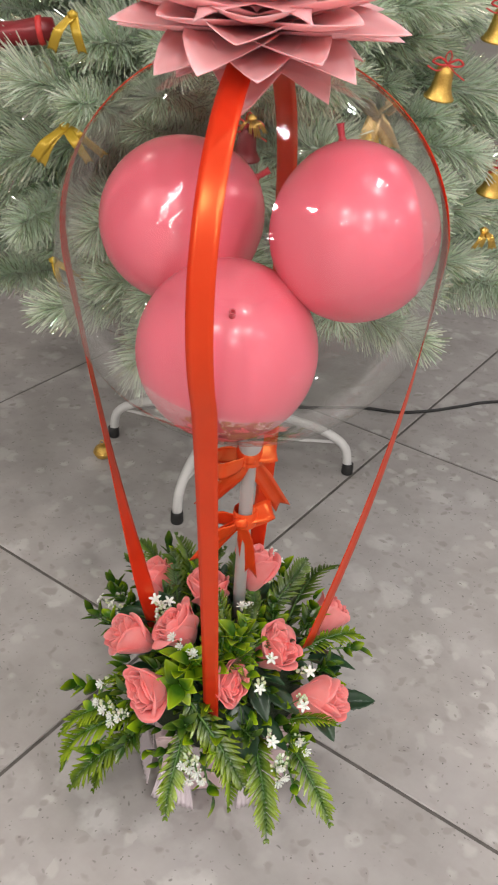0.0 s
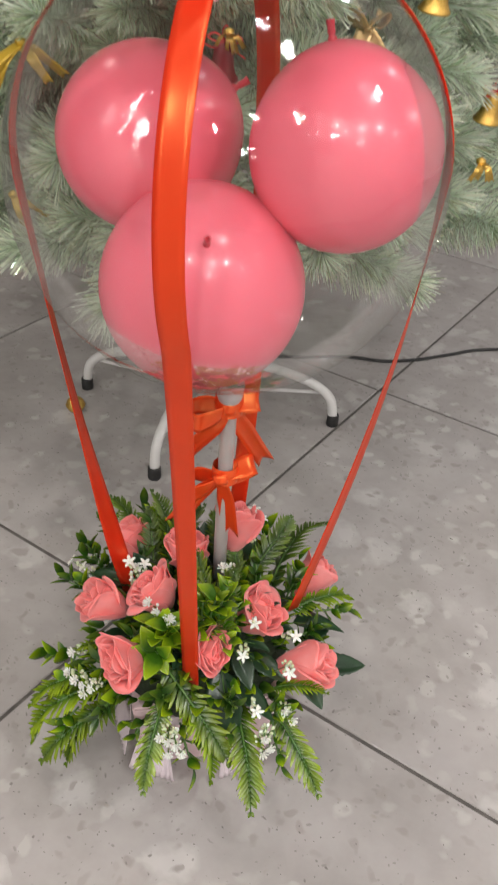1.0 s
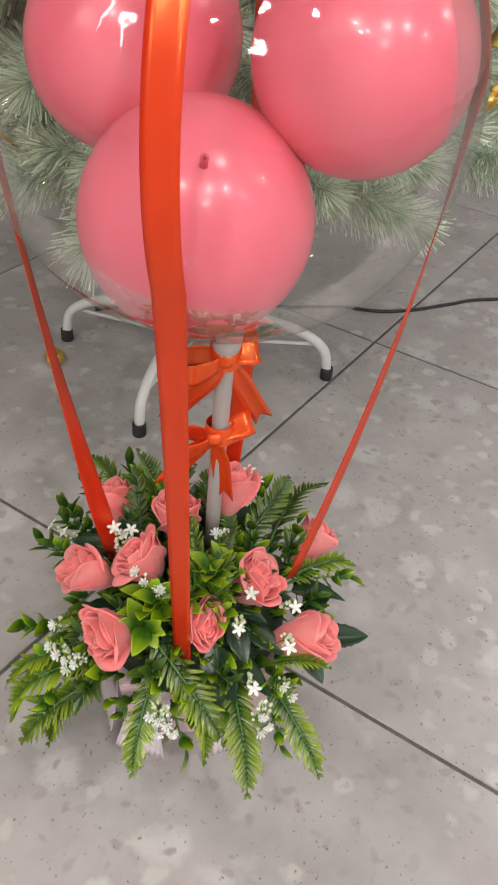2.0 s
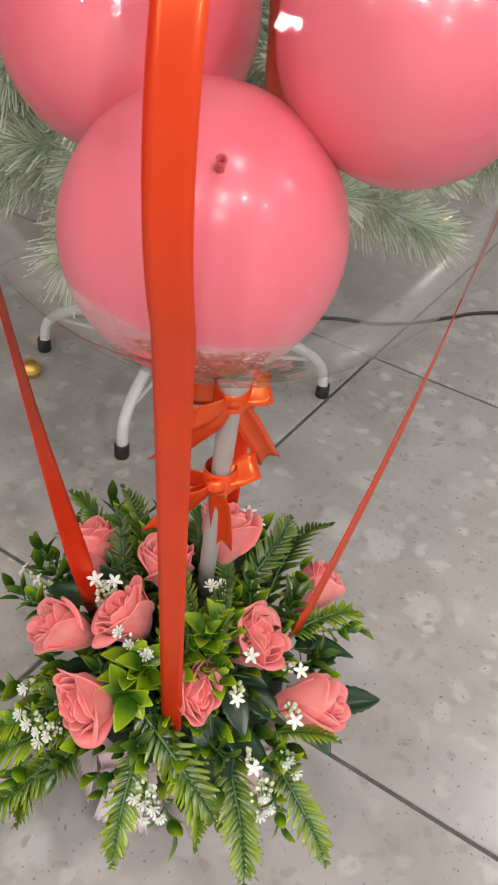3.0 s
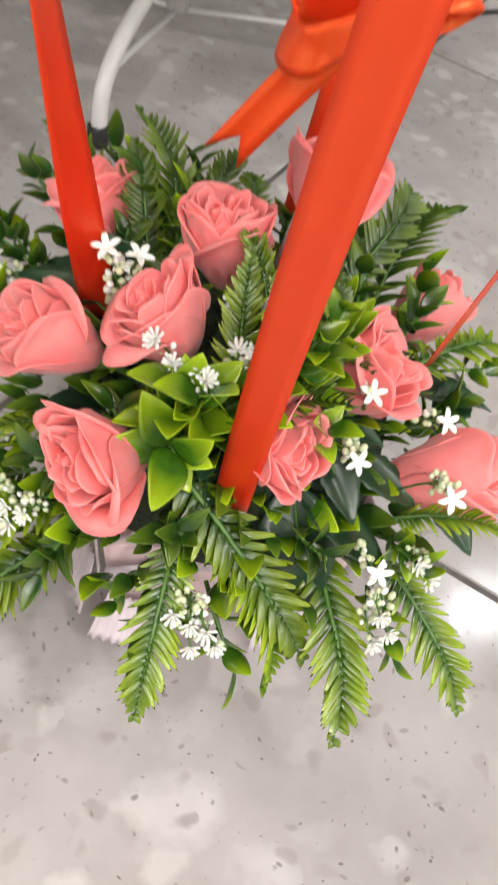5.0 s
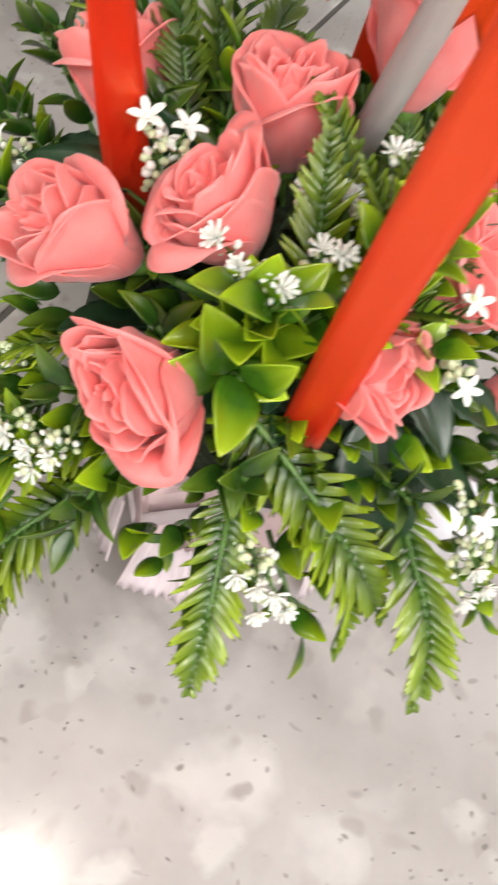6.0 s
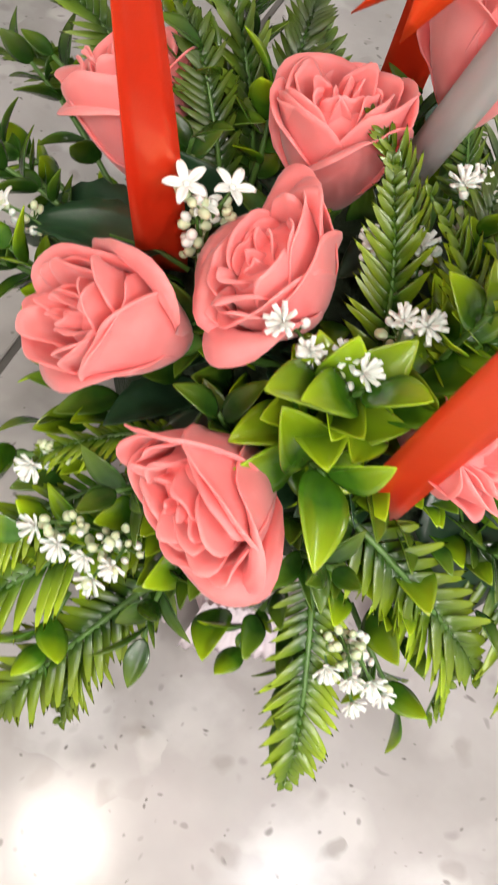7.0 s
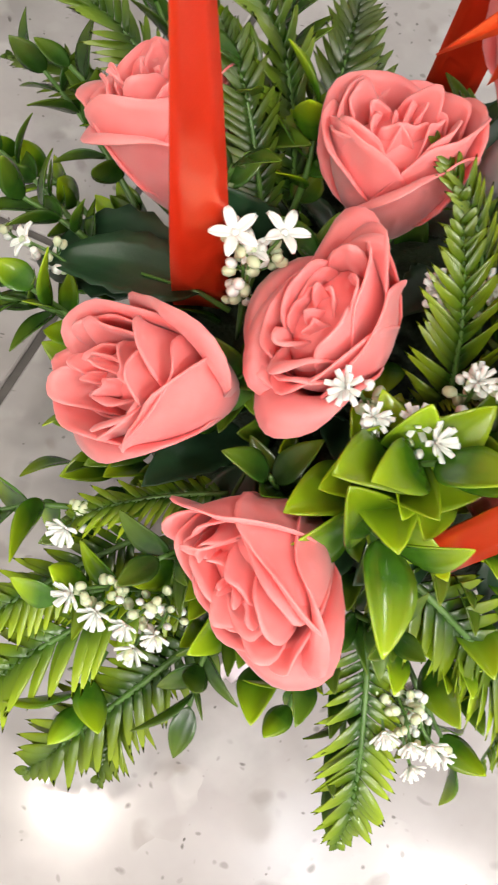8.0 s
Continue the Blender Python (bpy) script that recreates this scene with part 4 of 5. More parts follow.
# deep green sprigs between and behind the roses; their dark colour paints in shade
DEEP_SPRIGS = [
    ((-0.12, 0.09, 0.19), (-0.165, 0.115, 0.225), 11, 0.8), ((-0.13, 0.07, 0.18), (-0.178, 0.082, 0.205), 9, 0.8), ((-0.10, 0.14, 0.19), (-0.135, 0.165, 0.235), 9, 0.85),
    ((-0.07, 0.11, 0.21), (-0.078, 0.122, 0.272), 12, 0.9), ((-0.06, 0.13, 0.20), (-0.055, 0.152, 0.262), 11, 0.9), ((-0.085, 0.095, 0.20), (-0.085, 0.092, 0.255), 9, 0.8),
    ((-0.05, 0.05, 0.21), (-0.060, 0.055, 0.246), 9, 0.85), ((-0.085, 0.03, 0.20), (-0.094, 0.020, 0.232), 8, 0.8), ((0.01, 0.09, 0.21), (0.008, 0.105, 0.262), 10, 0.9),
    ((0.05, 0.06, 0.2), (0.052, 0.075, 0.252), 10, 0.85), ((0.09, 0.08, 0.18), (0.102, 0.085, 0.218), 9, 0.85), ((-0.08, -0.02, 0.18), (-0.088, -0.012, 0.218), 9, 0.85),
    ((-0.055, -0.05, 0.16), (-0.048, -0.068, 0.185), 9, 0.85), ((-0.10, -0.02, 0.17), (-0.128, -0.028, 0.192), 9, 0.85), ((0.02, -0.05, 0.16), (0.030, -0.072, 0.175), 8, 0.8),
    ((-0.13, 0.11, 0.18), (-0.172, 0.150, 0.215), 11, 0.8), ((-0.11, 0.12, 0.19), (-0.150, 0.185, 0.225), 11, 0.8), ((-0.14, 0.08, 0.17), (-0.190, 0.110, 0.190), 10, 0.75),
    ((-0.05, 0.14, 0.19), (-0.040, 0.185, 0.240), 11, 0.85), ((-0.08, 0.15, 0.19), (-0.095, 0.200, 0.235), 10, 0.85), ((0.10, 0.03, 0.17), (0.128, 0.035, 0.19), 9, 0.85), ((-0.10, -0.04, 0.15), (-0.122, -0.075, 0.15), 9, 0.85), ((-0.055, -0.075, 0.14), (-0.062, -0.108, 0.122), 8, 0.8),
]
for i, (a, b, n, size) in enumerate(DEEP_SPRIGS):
    sprig(a, b, n, 400 + i, size, "deep green plastic leaf sprig, coloured for the shade deep in the flower box", DEEPS)


def dark_leaf(a, b, k, spin=0, wide=1.0):
    a, b = Vector(a), Vector(b)
    T = thing("rose_leaf", frame_to(a, b) @ pose(0, 0, 0, 0, spin, 0), "dark green cloth rose leaf with a toothed edge", "leaf", "dark rose leaves")
    s = (b - a).length / 0.055
    shared("blade", DARKS[k % 3], T, Matrix.Diagonal((s * wide, s, s, 1)))
    v, f = tube([(0, -0.012, -0.004), (0, 0.0, 0.0), (0, 0.02 * s, 0.0)], [0.0012, 0.001, 0.0006], 6)
    part_of("stalk", mesh_from("stalk", v, f, M_STEM), M_STEM, T)


for i, q in enumerate([((0.10, 0.045, 0.185), (0.168, 0.058, 0.170), -15), ((0.115, 0.03, 0.175), (0.155, 0.075, 0.175), 20), ((0.13, -0.005, 0.165), (0.182, 0.005, 0.160), 10),
                       ((0.03, -0.015, 0.20), (0.050, -0.055, 0.185), 0), ((0.015, -0.03, 0.185), (0.030, -0.098, 0.125), 25), ((0.045, -0.01, 0.19), (0.085, -0.035, 0.18), 0),
                       ((-0.10, 0.06, 0.225), (-0.155, 0.092, 0.222), 10), ((-0.10, 0.075, 0.215), (-0.172, 0.118, 0.195), -10), ((0.02, -0.035, 0.18), (0.070, -0.070, 0.16), -15),
                       ((-0.12, 0.06, 0.2), (-0.16, 0.05, 0.19), 0), ((0.04, 0.0, 0.2), (0.075, -0.008, 0.2), 0), ((0.10, 0.0, 0.17), (0.13, -0.045, 0.15), 0),
                       ((0.0, 0.06, 0.22), (-0.03, 0.04, 0.235), 0), ((-0.09, 0.0, 0.2), (-0.115, -0.03, 0.19), 0), ((0.02, 0.11, 0.22), (0.06, 0.14, 0.23), 0)]):
    dark_leaf(q[0], q[1], i, q[2])

# loose filler foliage close over the moss
rnd = random.Random(77)
fill = thing("filler_foliage", pose(0, 0, 0), "dense small green plastic leaves filling the flower box", "foliage")
for k in range(300):
    a, r = rnd.uniform(0, 2 * math.pi), 0.145 * math.sqrt(rnd.random())
    z = 0.205 - 0.07 * (r / 0.145) ** 2 + rnd.uniform(-0.012, 0.012)
    p = Vector((-0.012 + r * math.cos(a), 0.058 + r * math.sin(a), z))
    out = Vector((math.cos(a) * (0.3 + r * 8), math.sin(a) * (0.3 + r * 8), rnd.uniform(0.3, 1.2)))
    # darkest leaves only near the middle, in place of the shade between stems
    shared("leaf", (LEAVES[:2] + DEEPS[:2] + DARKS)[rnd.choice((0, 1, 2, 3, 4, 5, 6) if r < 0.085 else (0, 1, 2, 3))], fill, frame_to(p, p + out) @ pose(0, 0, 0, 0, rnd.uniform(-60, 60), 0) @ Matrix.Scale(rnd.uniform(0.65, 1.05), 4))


# ---- small white flowers ----
def star_flower(r):
    pieces = []
    for k in range(5):
        a = 2 * math.pi * k / 5
        d, c = Vector((math.cos(a), math.sin(a), 0)), Vector((-math.sin(a), math.cos(a), 0))

        def at(u, s, d=d, c=c):
            w = r * 0.44 * (math.sin(math.pi * min(1, 0.12 + s * 0.86)) ** 0.7)
            return d * (r * (0.1 + 0.9 * s)) + c * ((u - 0.5) * w) + Vector((0, 0, r * (0.25 * math.sin(s * 2.2) + 0.12 * (2 * u - 1) ** 2)))
        pieces.append(sheet(at, 4, 5, 0.0007))
    pieces.append(([p + Vector((0, 0, r * 0.12)) for p in lathe([(0.0, -r * 0.3), (r * 0.13, -r * 0.2), (r * 0.16, 0), (r * 0.1, r * 0.1), (0, r * 0.12)], 8)[0]], lathe([(0, 0)] * 5, 8)[1]))
    return joined(pieces)


def tuft_flower(r, seed):
    """A frilled bell of a dozen narrow petals."""
    rnd = random.Random(seed)
    pieces = []
    for k in range(13):
        a = 2.399 * k
        tilt = 0.25 + 0.95 * (k / 13) ** 0.6
        d = Vector((math.sin(tilt) * math.cos(a), math.sin(tilt) * math.sin(a), math.cos(tilt)))
        c = d.cross(Vector((0, 0, 1))).normalized()

        def at(u, s, d=d, c=c):
            w = r * 0.34 * (0.35 + 0.65 * s) * (1 if s < 0.95 else 0.7)
            return d * (r * s) + c * ((u - 0.5) * w)
        pieces.append(sheet(at, 2, 3, 0.0006))
    return joined(pieces)


STAR = [mesh_from("blossom", *star_flower(r), M_WHITE) for r in (0.0082, 0.0072)]
TUFT = [mesh_from("blossom", *tuft_flower(r, 5), M_WHITE) for r in (0.0075, 0.0065)]
bv, bf = lathe([(0, -0.0022), (0.0016, -0.0012), (0.0021, 0.0006), (0.0014, 0.0024), (0, 0.003)], 8)
BUD = mesh_from("bud", bv, bf, M_CREAM)
wv, wf = lathe([(0, -0.0022), (0.0016, -0.0012), (0.0021, 0.0006), (0.0014, 0.0024), (0, 0.003)], 8)
BUDW = mesh_from("bud", wv, wf, M_WHITE)


def spray(heads, root, star, seed, buds=10):
    """White blossoms at heads, on twigs that spring from root."""
    rnd = random.Random(seed)
    root = Vector(root)
    T = thing("white_flower_sprig", Matrix.Translation(root), "sprig of tiny white star blossoms and buds" if star else "sprig of frilled white plastic blossoms and buds", "flower sprig", "white flower sprigs")
    twigs = []
    for h in heads:
        h = Vector(h) - root
        mid = h * 0.55 + Vector((rnd.uniform(-0.004, 0.004), rnd.uniform(-0.004, 0.004), 0.006))
        axis = curve_pts([(0, 0, 0), mid, h], 8)
        twigs.append(tube(axis, 0.0007, 5))
        way = (h - mid).normalized() + Vector((rnd.uniform(-0.3, 0.3), -0.35 + rnd.uniform(-0.3, 0.3), 0.6))
        shared("blossom", (STAR if star else TUFT)[rnd.randrange(2)], T, heading(h, way, rnd.uniform(0, 360)))
        for k in range(buds):
            t = 0.35 + 0.6 * rnd.random()
            p = axis[int(t * 8)] + Vector((rnd.uniform(-1, 1), rnd.uniform(-1, 1), rnd.uniform(-0.3, 1))) * 0.0055
            twigs.append(tube([axis[int(t * 8)], p], 0.0004, 4))
            shared("bud", BUDW if rnd.random() < 0.35 else BUD, T, heading(p, p - axis[int(t * 8)] + Vector((0, 0, 0.001))) @ Matrix.Scale(rnd.uniform(0.7, 1.1), 4))
    v, f = joined(twigs)
    part_of("twig", mesh_from("twig", v, f, M_STEM), M_STEM, T)
    return T


spray([(0.0375, -0.049, 0.232)], (0.045, -0.02, 0.195), True, 1, 14)
spray([(0.0895, -0.063, 0.223)], (0.075, -0.035, 0.19), True, 2, 16)
spray([(0.0985, -0.008, 0.220)], (0.085, 0.01, 0.185), True, 3, 12)
spray([(0.055, -0.089, 0.189)], (0.055, -0.055, 0.16), True, 4, 12)
spray([(0.051, -0.005, 0.236)], (0.055, 0.015, 0.2), True, 5, 12)
spray([(-0.096, 0.046, 0.277), (-0.079, 0.048, 0.272), (-0.088, 0.050, 0.262)], (-0.088, 0.045, 0.215), True, 6, 14)
spray([(-0.181, 0.125, 0.20), (-0.160, 0.092, 0.222)], (-0.13, 0.08, 0.2), True, 7, 8)
spray([(0.047, 0.117, 0.302), (0.058, 0.12, 0.285)], (0.05, 0.11, 0.23), True, 8, 10)
TUFTS = [
    ([(-0.069, -0.004, 0.263), (-0.060, -0.012, 0.256), (-0.047, -0.016, 0.256), (-0.044, -0.024, 0.258)], (-0.045, -0.004, 0.215)),
    ([(-0.028, -0.009, 0.266), (-0.020, -0.012, 0.266)], (-0.020, -0.002, 0.215)),
    ([(-0.028, 0.028, 0.262), (-0.010, 0.026, 0.262)], (-0.015, 0.03, 0.22)),
    ([(-0.160, -0.030, 0.172), (-0.152, -0.038, 0.170), (-0.142, -0.044, 0.168), (-0.132, -0.050, 0.170), (-0.140, -0.052, 0.164)], (-0.125, -0.03, 0.15)),
    ([(-0.159, -0.008, 0.182)], (-0.135, 0.0, 0.165)),
    ([(-0.050, -0.098, 0.152), (-0.041, -0.104, 0.152), (-0.032, -0.106, 0.148), (-0.040, -0.112, 0.142), (-0.026, -0.110, 0.140)], (-0.045, -0.07, 0.14)),
    ([(0.012, 0.050, 0.268), (0.022, 0.056, 0.262), (0.026, 0.046, 0.260)], (0.02, 0.045, 0.22)),
    ([(0.066, -0.096, 0.152), (0.072, -0.102, 0.144), (0.064, -0.104, 0.136)], (0.065, -0.07, 0.14)),
    ([(0.089, -0.070, 0.166), (0.096, -0.075, 0.158)], (0.085, -0.05, 0.15)),
]
for i, (heads, root) in enumerate(TUFTS):
    spray(heads, root, False, 40 + i, 9)

# ---- Christmas tree ----
TREE = Vector((-0.034, 0.808, 0.0))
tree = thing("christmas_tree", Matrix.Translation(TREE), "white iridescent tinsel Christmas tree on a white metal stand", "Christmas tree")
v, f = tube([(0, 0, 0.05), (0, 0, 0.5), (0, 0, 1.2), (0, 0, 2.05)], [0.0145, 0.0145, 0.013, 0.011], 16)
part_of("pole", mesh_from("pole", v, f, M_STEEL), M_STEEL, tree, "white steel centre pole")
v, f = lathe([(0.016, 0.20), (0.0185, 0.202), (0.0185, 0.238), (0.016, 0.24)], 20)
part_of("sleeve", mesh_from("sleeve", v, f, M_STEEL), M_STEEL, tree, "white steel pole sleeve")
v, f = tube([(-0.016, -0.004, 0.222), (-0.030, -0.008, 0.222), (-0.031, -0.008, 0.222), (-0.044, -0.011, 0.222)], [0.004, 0.004, 0.0105, 0.0105], 14)
part_of("thumb_screw", mesh_from("thumb_screw", v, f, M_BLACK), M_BLACK, tree, "black plastic thumb screw")
FEET = [(-0.121, 0.561), (0.222, 0.757), (-0.291, 0.862)]
for fx, fy in FEET:
    d = Vector((fx, fy, 0)) - TREE
    d.z = 0
    ln, w = d.length, d.normalized()
    pts = curve_pts([w * 0.013 + Vector((0, 0, 0.125)), w * (ln * 0.35) + Vector((0, 0, 0.118)), w * (ln * 0.74) + Vector((0, 0, 0.098)), w * (ln * 0.95) + Vector((0, 0, 0.066)), w * ln + Vector((0, 0, 0.014))], 18)
    leg = part_of("leg", mesh_from("leg", *tube(pts, 0.0095, 12), M_STEEL), M_STEEL, tree, "bent white steel tube leg")
    v, f = lathe([(0.0, 0.0), (0.0115, 0.0), (0.0125, 0.003), (0.012, 0.024), (0.0098, 0.026)], 16)
    part_of("foot_cap", mesh_from("foot_cap", [p + w * ln for p in v], f, M_BLACK), M_BLACK, leg, "black rubber foot")
    br = tube([w * 0.013 + Vector((0, 0, 0.05)), w * (ln * 0.93) + Vector((0, 0, 0.074))], 0.0035, 8)
    part_of("brace", mesh_from("brace", *br, M_STEEL), M_STEEL, leg)


def tinsel(length, n, radius, seed):
    """Needles of one branch along +y: thin foil strips round a wire, thinning to its tip."""
    rs = np.random.RandomState(seed)
    t = rs.rand(n) ** 0.85
    ang = rs.rand(n) * 2 * np.pi
    ln = radius * (0.75 + 0.5 * rs.rand(n)) * (1 - 0.25 * t)
    lean = 0.35 + 0.5 * rs.rand(n) + 0.5 * t ** 3
    base = np.stack([0 * t, t * length, -0.10 * length * t ** 2], 1)
    rad = np.stack([np.cos(ang), 0 * t, np.sin(ang)], 1)
    d = rad * np.cos(lean)[:, None] + np.array([0, 1, 0]) * np.sin(lean)[:, None]
    tw = rs.rand(n) * np.pi
    s1 = np.cross(d, np.array([0, 1, 0.001]))
    s1 /= np.linalg.norm(s1, axis=1)[:, None]
    s2 = np.cross(d, s1)
    side = s1 * np.cos(tw)[:, None] + s2 * np.sin(tw)[:, None]
    w = (0.0005 + 0.0006 * rs.rand(n))[:, None]
    sag = np.array([0, 0, -1]) * (ln * 0.18)[:, None]
    tip = base + d * ln[:, None] + sag
    V = np.stack([base - side * w * 0.6, base + side * w * 0.6, tip + side * w, tip - side * w], 1).reshape(-1, 3)
    F = (np.arange(n)[:, None] * 4 + np.array([[0, 1, 2, 3]])).tolist()
    return V.tolist(), F


TINSEL = [mesh_from("needles", *tinsel(ln, n, r, 60 + i), M_TINSEL, False) for i, (ln, n, r) in enumerate(((0.30, 1900, 0.066), (0.26, 1700, 0.070), (0.22, 1500, 0.064), (0.34, 2100, 0.064)))]
WIRES = [mesh_from("wire", *tube(curve_pts([(0, -0.02, 0), (0, ln * 0.5, -0.10 * ln * 0.25), (0, ln * 0.98, -0.10 * ln)], 8), 0.0016, 6), M_STEEL) for ln in (0.30, 0.26, 0.22, 0.34)]
rnd = random.Random(21)


def cone_r(z):
    return max(0.06, 0.55 * (1 - (z - 0.30) / 1.9) ** 0.9)


def bough(p, way, k, s):
    m = frame_to(p, p + way) @ pose(0, 0, 0, 0, rnd.uniform(0, 360), 0) @ Matrix.Scale(s, 4)
    b = shared("branch", WIRES[k], tree, m)
    shared("needles", TINSEL[k], b, Matrix.Identity(4), "iridescent white foil needles")


z = 0.50
while z < 1.95:
    R0 = cone_r(z)
    n = max(5, int(2 * math.pi * R0 / 0.14))
    a0 = rnd.uniform(0, 6.28)
    for k in range(n):
        a = a0 + 2 * math.pi * k / n + rnd.uniform(-0.12, 0.12)
        out = Vector((math.cos(a), math.sin(a), 0))
        if out.y > 0.45 and rnd.random() < 0.5 or z > 1.25 and rnd.random() < 0.4:
            continue
        up = rnd.uniform(-0.12, 0.30)
        tip_r = R0 * rnd.uniform(0.88, 1.08)
        q = rnd.randrange(4)
        ln = (0.30, 0.26, 0.22, 0.34)[q]
        start = out * max(0.02, tip_r - ln) + Vector((0, 0, z + rnd.uniform(-0.04, 0.04)))
        bough(start, (out + Vector((0, 0, up))), q, rnd.uniform(0.9, 1.1))
        side = Vector((-out.y, out.x, 0))
        for sg in (-1, 1):
            if R0 > 0.2 and rnd.random() < 0.8:
                bough(start + out * ln * 0.3, out * 0.8 + side * sg * rnd.uniform(0.35, 0.7) + Vector((0, 0, up + rnd.uniform(-0.15, 0.15))), 2, 0.9)
    z += 0.105
for k in range(10):
    a = 2 * math.pi * k / 10 + 0.2
    bough(Vector((0.02 * math.cos(a), 0.02 * math.sin(a), 0.52 + 0.01 * k)), Vector((math.cos(a), math.sin(a), 0.05)), 3, 1.0)


def bell(p, m_body, size, tilt=8):
    b = thing("bell_ornament", pose(*p, tilt, 5, 0) @ Matrix.Scale(size, 4), "gold glitter bell with a red cord bow, hanging on the tree" if m_body is M_GOLD else "maroon foil bell hanging on the tree", "bell ornament", "tree bells")
    v, f = lathe([(0.0, 0.021), (0.006, 0.0205), (0.0105, 0.017), (0.012, 0.010), (0.0125, 0.0), (0.0145, -0.010), (0.0185, -0.018), (0.0205, -0.020), (0.0205, -0.022), (0.017, -0.0205), (0.012, -0.010), (0.0105, 0.008)], 24)
    part_of("cup", mesh_from("cup", v, f, m_body), m_body, b)
    v, f = lathe([(0, -0.027), (0.004, -0.025), (0.0045, -0.021), (0.002, -0.017), (0.001, 0.0)], 10)
    part_of("clapper", mesh_from("clapper", v, f, m_body), m_body, b)
    v, f = tube(curve_pts([(0, 0, 0.02), (0.004, 0, 0.03), (0, 0, 0.038), (-0.004, 0, 0.03), (0, 0, 0.02)], 14), 0.0009, 6)
    part_of("hanger", mesh_from("hanger", v, f, M_REDCORD), M_REDCORD, b)
    for sg in (-1, 1):
        v, f = tube(curve_pts([(0, -0.004, 0.023), (0.012 * sg, -0.006, 0.030), (0.020 * sg, -0.005, 0.024), (0.010 * sg, -0.006, 0.021), (0, -0.004, 0.022)], 16), 0.0015, 6)
        part_of("bow_loop", mesh_from("bow_loop", v, f, M_REDCORD), M_REDCORD, b)
        v, f = tube(curve_pts([(0, -0.005, 0.022), (0.012 * sg, -0.008, 0.014), (0.026 * sg, -0.007, 0.012 - 0.006 * sg)], 10), 0.0011, 6)
        part_of("bow_end", mesh_from("bow_end", v, f, M_REDCORD), M_REDCORD, b)
    return b


for p, mm, sz in (((0.245, 0.47, 0.825), M_GOLD, 1.0), ((0.352, 0.53, 0.684), M_GOLD, 0.95), ((0.322, 0.53, 0.890), M_GOLD, 1.0), ((-0.010, 0.40, 0.752), M_MAROON, 1.0)):
    bell(p, mm, sz)

# gold cloth bow with a gold foil cluster
gb = thing("gold_bow_ornament", pose(0.152, 0.40, 0.782), "gold lame bow with a glitter bell, hanging on the tree", "bow ornament")
for sg, (dx, dz) in ((-1, (-0.016, 0.030)), (1, (0.020, 0.026))):
    pts = curve_pts([(0, -0.004, 0.010), (dx * 0.5, -0.012, dz * 0.8), (dx, -0.006, dz), (dx * 0.8, 0.004, dz * 0.5), (0, 0.0, 0.008)], 20)
    part_of("loop", mesh_from("loop", *strip(pts, lambda s: Vector((0.3, -0.9, 0.3)), 0.020, 0.0006, 4, 0, 0.001), M_GOLDCLOTH), M_GOLDCLOTH, gb)
    pts = curve_pts([(0, -0.004, 0.008), (0.010 * sg + 0.004, -0.010, -0.008), (0.020 * sg + 0.008, -0.008, -0.034)], 14)
    part_of("tail", mesh_from("tail", *strip(pts, lambda s: Vector((1, -0.3, 0.1)), 0.020, 0.0006, 4, 0.008, 0.002), M_GOLDCLOTH), M_GOLDCLOTH, gb)
v, f = lathe([(0, 0.012), (0.006, 0.010), (0.010, 0.0), (0.012, -0.012), (0.015, -0.020), (0.011, -0.018), (0.006, 0.0)], 20)
part_of("cup", mesh_from("cup", [p + Vector((-0.002, 0, -0.012)) for p in v], f, M_GOLD), M_GOLD, gb)


def foil_loops(p, material, label, n, size, width, name, seed):
    """A tied bunch of foil ribbon loops and ends."""
    rn = random.Random(seed)
    T = thing(name, pose(*p), label, "ribbon ornament", "foil ribbons on the tree")
    for k in range(n):
        a = radians(rn.uniform(-65, 65))
        d = Vector((math.sin(a), rn.uniform(-0.4, 0.1), -math.cos(a)))
        pts = curve_pts([(0, 0, 0), d * size * 0.5 + Vector((0, -0.012, 0.006)), d * size * rn.uniform(0.8, 1.1)], 12)
        part_of("strand", mesh_from("strand", *strip(pts, lambda s: Vector((1, -0.2, 0)), width, 0.0005, 3, 0.004, 0.001), material), material, T)
    v, f = lathe([(0, -0.006), (0.006, -0.003), (0.007, 0.002), (0, 0.006)], 12)
    part_of("tie", mesh_from("tie", v, f, material), material, T)


foil_loops((-0.228, 0.41, 0.890), M_YELLOW, "single yellow foil ribbon hanging in the tree", 2, 0.055, 0.012, "yellow_ribbon", 3)
foil_loops((-0.248, 0.41, 0.758), M_YELLOW, "bunch of golden yellow foil ribbons in the tree", 7, 0.060, 0.013, "yellow_ribbon", 4)
foil_loops((-0.278, 0.41, 0.575), M_YELLOW, "narrow yellow foil ribbon hanging in the tree", 2, 0.055, 0.009, "yellow_ribbon", 5)
foil_loops((0.345, 0.50, 0.618), M_GOLD, "gold glitter ribbon tuft in the tree", 6, 0.030, 0.006, "gold_tuft", 6)
foil_loops((-0.004, 0.395, 0.782), M_GOLD, "gold tinsel twist above the maroon bell", 6, 0.026, 0.004, "gold_tuft", 9)
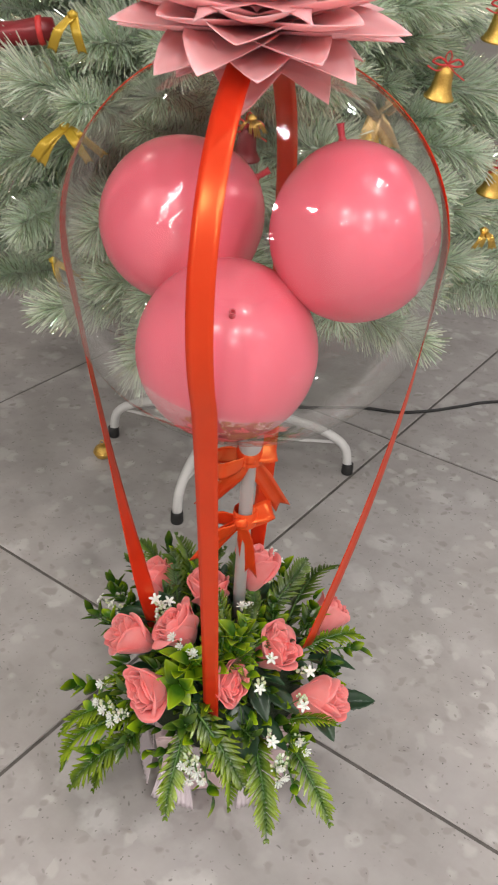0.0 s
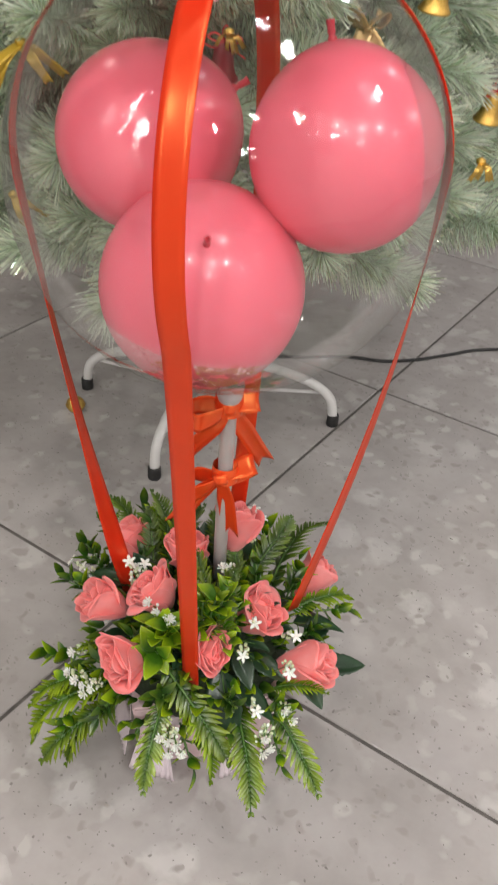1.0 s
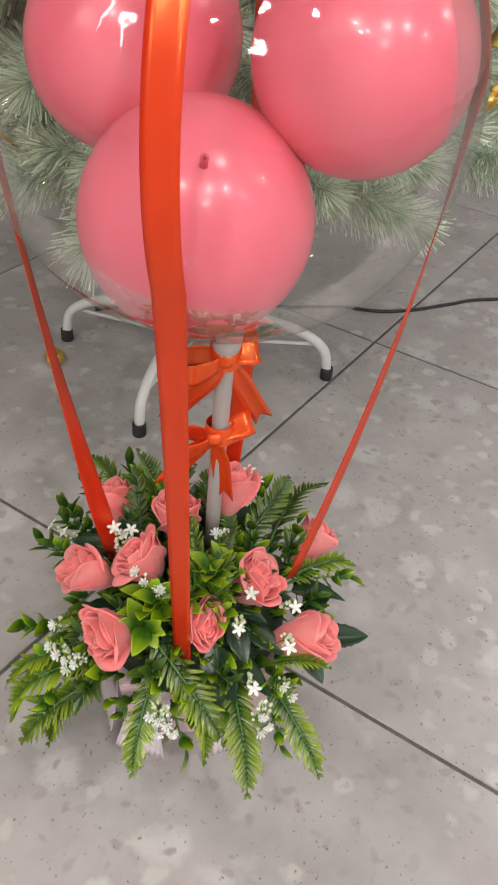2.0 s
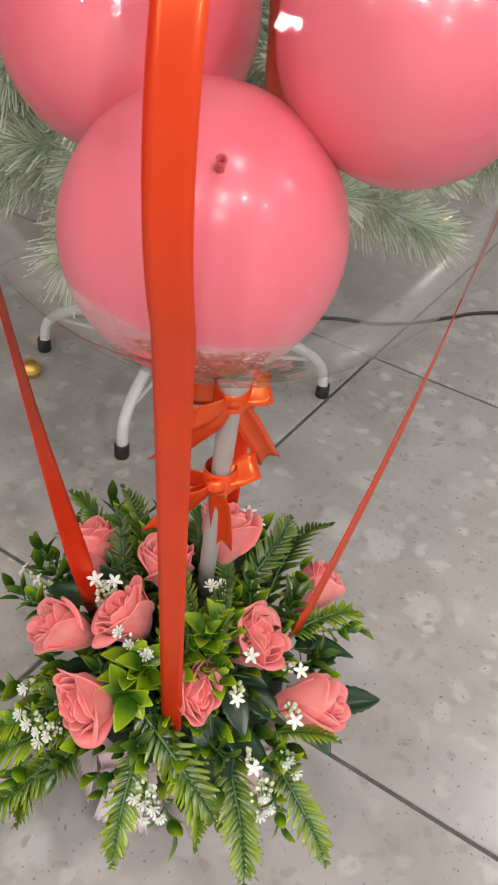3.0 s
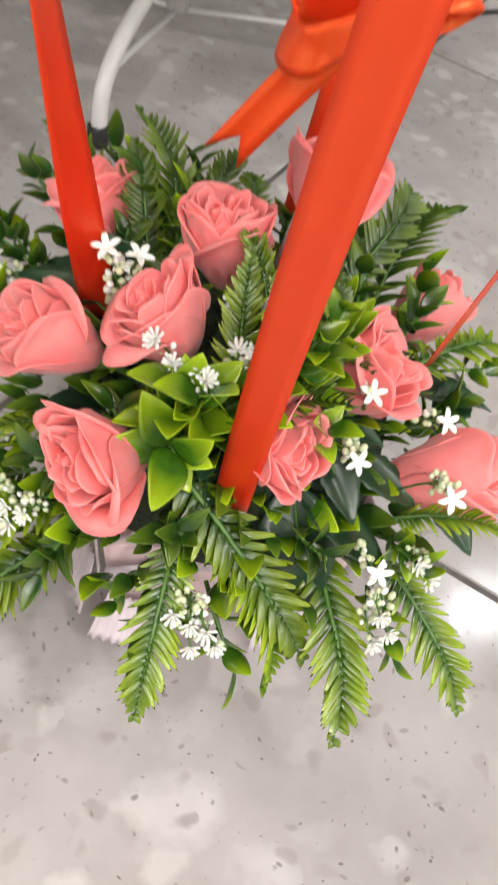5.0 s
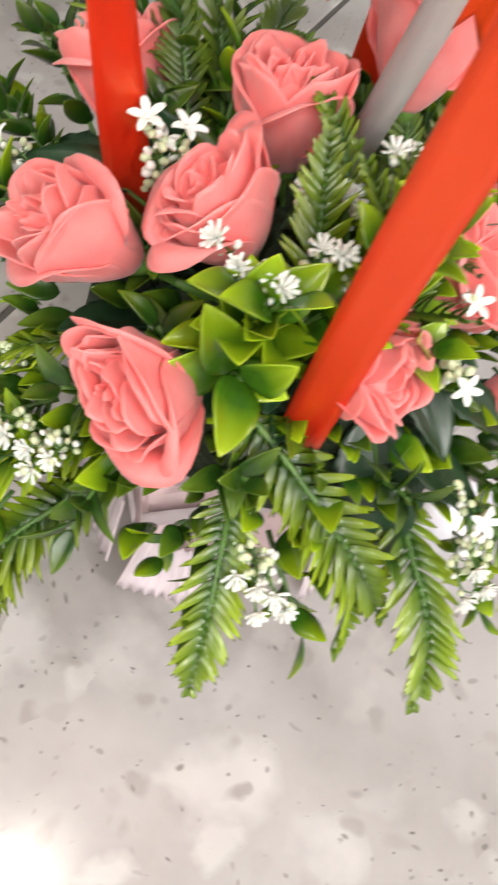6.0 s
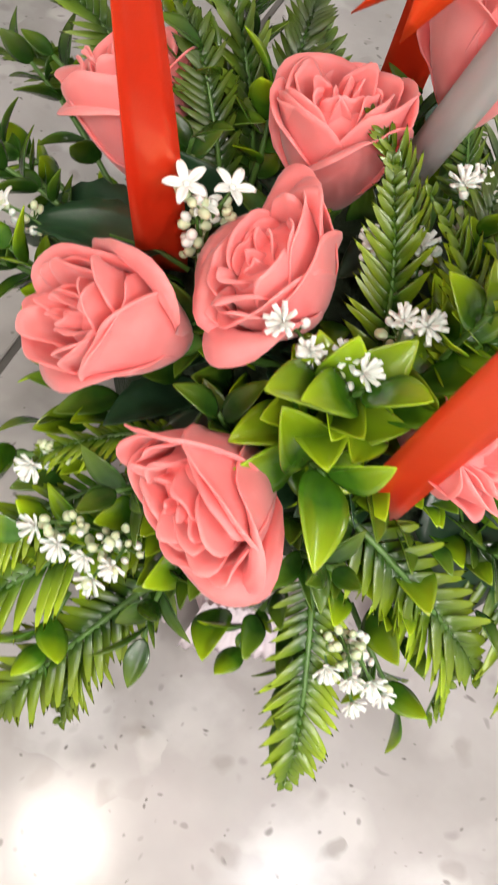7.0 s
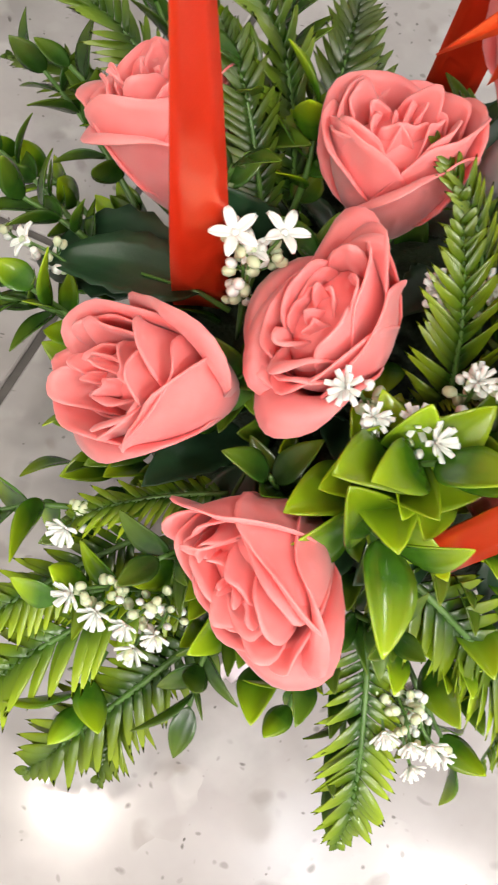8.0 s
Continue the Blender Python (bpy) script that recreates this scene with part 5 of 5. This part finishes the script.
# maroon foil roll in the tree
mr = thing("maroon_ornament", pose(-0.315, 0.475, 0.858, 0, 82, 6), "dark maroon foil roll tucked in the tree", "ornament")
v, f = lathe([(0, -0.05), (0.014, -0.048), (0.017, -0.03), (0.0155, 0.0), (0.017, 0.03), (0.014, 0.048), (0, 0.05)], 20)
part_of("roll", mesh_from("roll", v, f, M_MAROON), M_MAROON, mr)
for zz in (-0.03, 0.03):
    v, f = lathe([(0.0165, zz - 0.004), (0.0185, zz - 0.003), (0.0185, zz + 0.003), (0.0165, zz + 0.004)], 20)
    part_of("band", mesh_from("band", v, f, M_REDCORD), M_REDCORD, mr)

# jingle bell lying on the floor
jb = thing("jingle_bell", pose(-0.300, 0.770, 0.0), "small round gold jingle bell lying on the floor", "jingle bell")
v, f = ball((0, 0, 0), 0.0185, 0.94, 24)
part_of("shell", mesh_from("shell", [p + Vector((0, 0, 0.0175)) for p in v], f, M_GOLD), M_GOLD, jb)
v, f = lathe([(0.0187, 0.0155), (0.0197, 0.0165), (0.0197, 0.0185), (0.0187, 0.0195)], 24)
part_of("seam", mesh_from("seam", v, f, M_GOLD), M_GOLD, jb)
v, f = tube(curve_pts([(0, 0, 0.034), (0.004, 0, 0.041), (0, 0, 0.046), (-0.004, 0, 0.041), (0, 0, 0.034)], 14), 0.001, 6)
part_of("ring", mesh_from("ring", v, f, M_GOLD), M_GOLD, jb)

# black cable on the floor
pts = curve_pts([(-0.25, 0.98, 0.004), (-0.05, 1.03, 0.004), (0.14, 1.022, 0.004), (0.276, 1.033, 0.004), (0.36, 1.020, 0.004), (0.44, 1.033, 0.004), (0.53, 1.066, 0.004), (0.618, 1.095, 0.004), (0.9, 1.13, 0.004), (1.5, 1.3, 0.004)], 60)
cable = part_of("cable", mesh_from("cable", *tube(pts, 0.0038, 8), M_BLACK), M_BLACK)
tagged(cable, "thin black power cable lying on the floor", "cable")

# ---- floor tiles ----
bm = bmesh.new()
bmesh.ops.create_cube(bm, size=1)
for q in bm.verts:
    q.co = Vector((q.co.x * (TILE - 0.006), q.co.y * (TILE - 0.006), (q.co.z - 0.5) * 0.02))
bmesh.ops.bevel(bm, geom=[e for e in bm.edges if all(x.co.z > -0.001 for x in e.verts)], offset=0.0012, segments=1, affect="EDGES")
tile_me = bpy.data.meshes.new("tile")
bm.to_mesh(tile_me)
bm.free()
tile_me.materials.append(M_TILE)
for i in range(-7, 7):
    for j in range(-7, 7):
        shared("tile", tile_me, floor, Matrix.Translation((TILE * (i + 0.5), TILE * (j + 0.5), 0)))
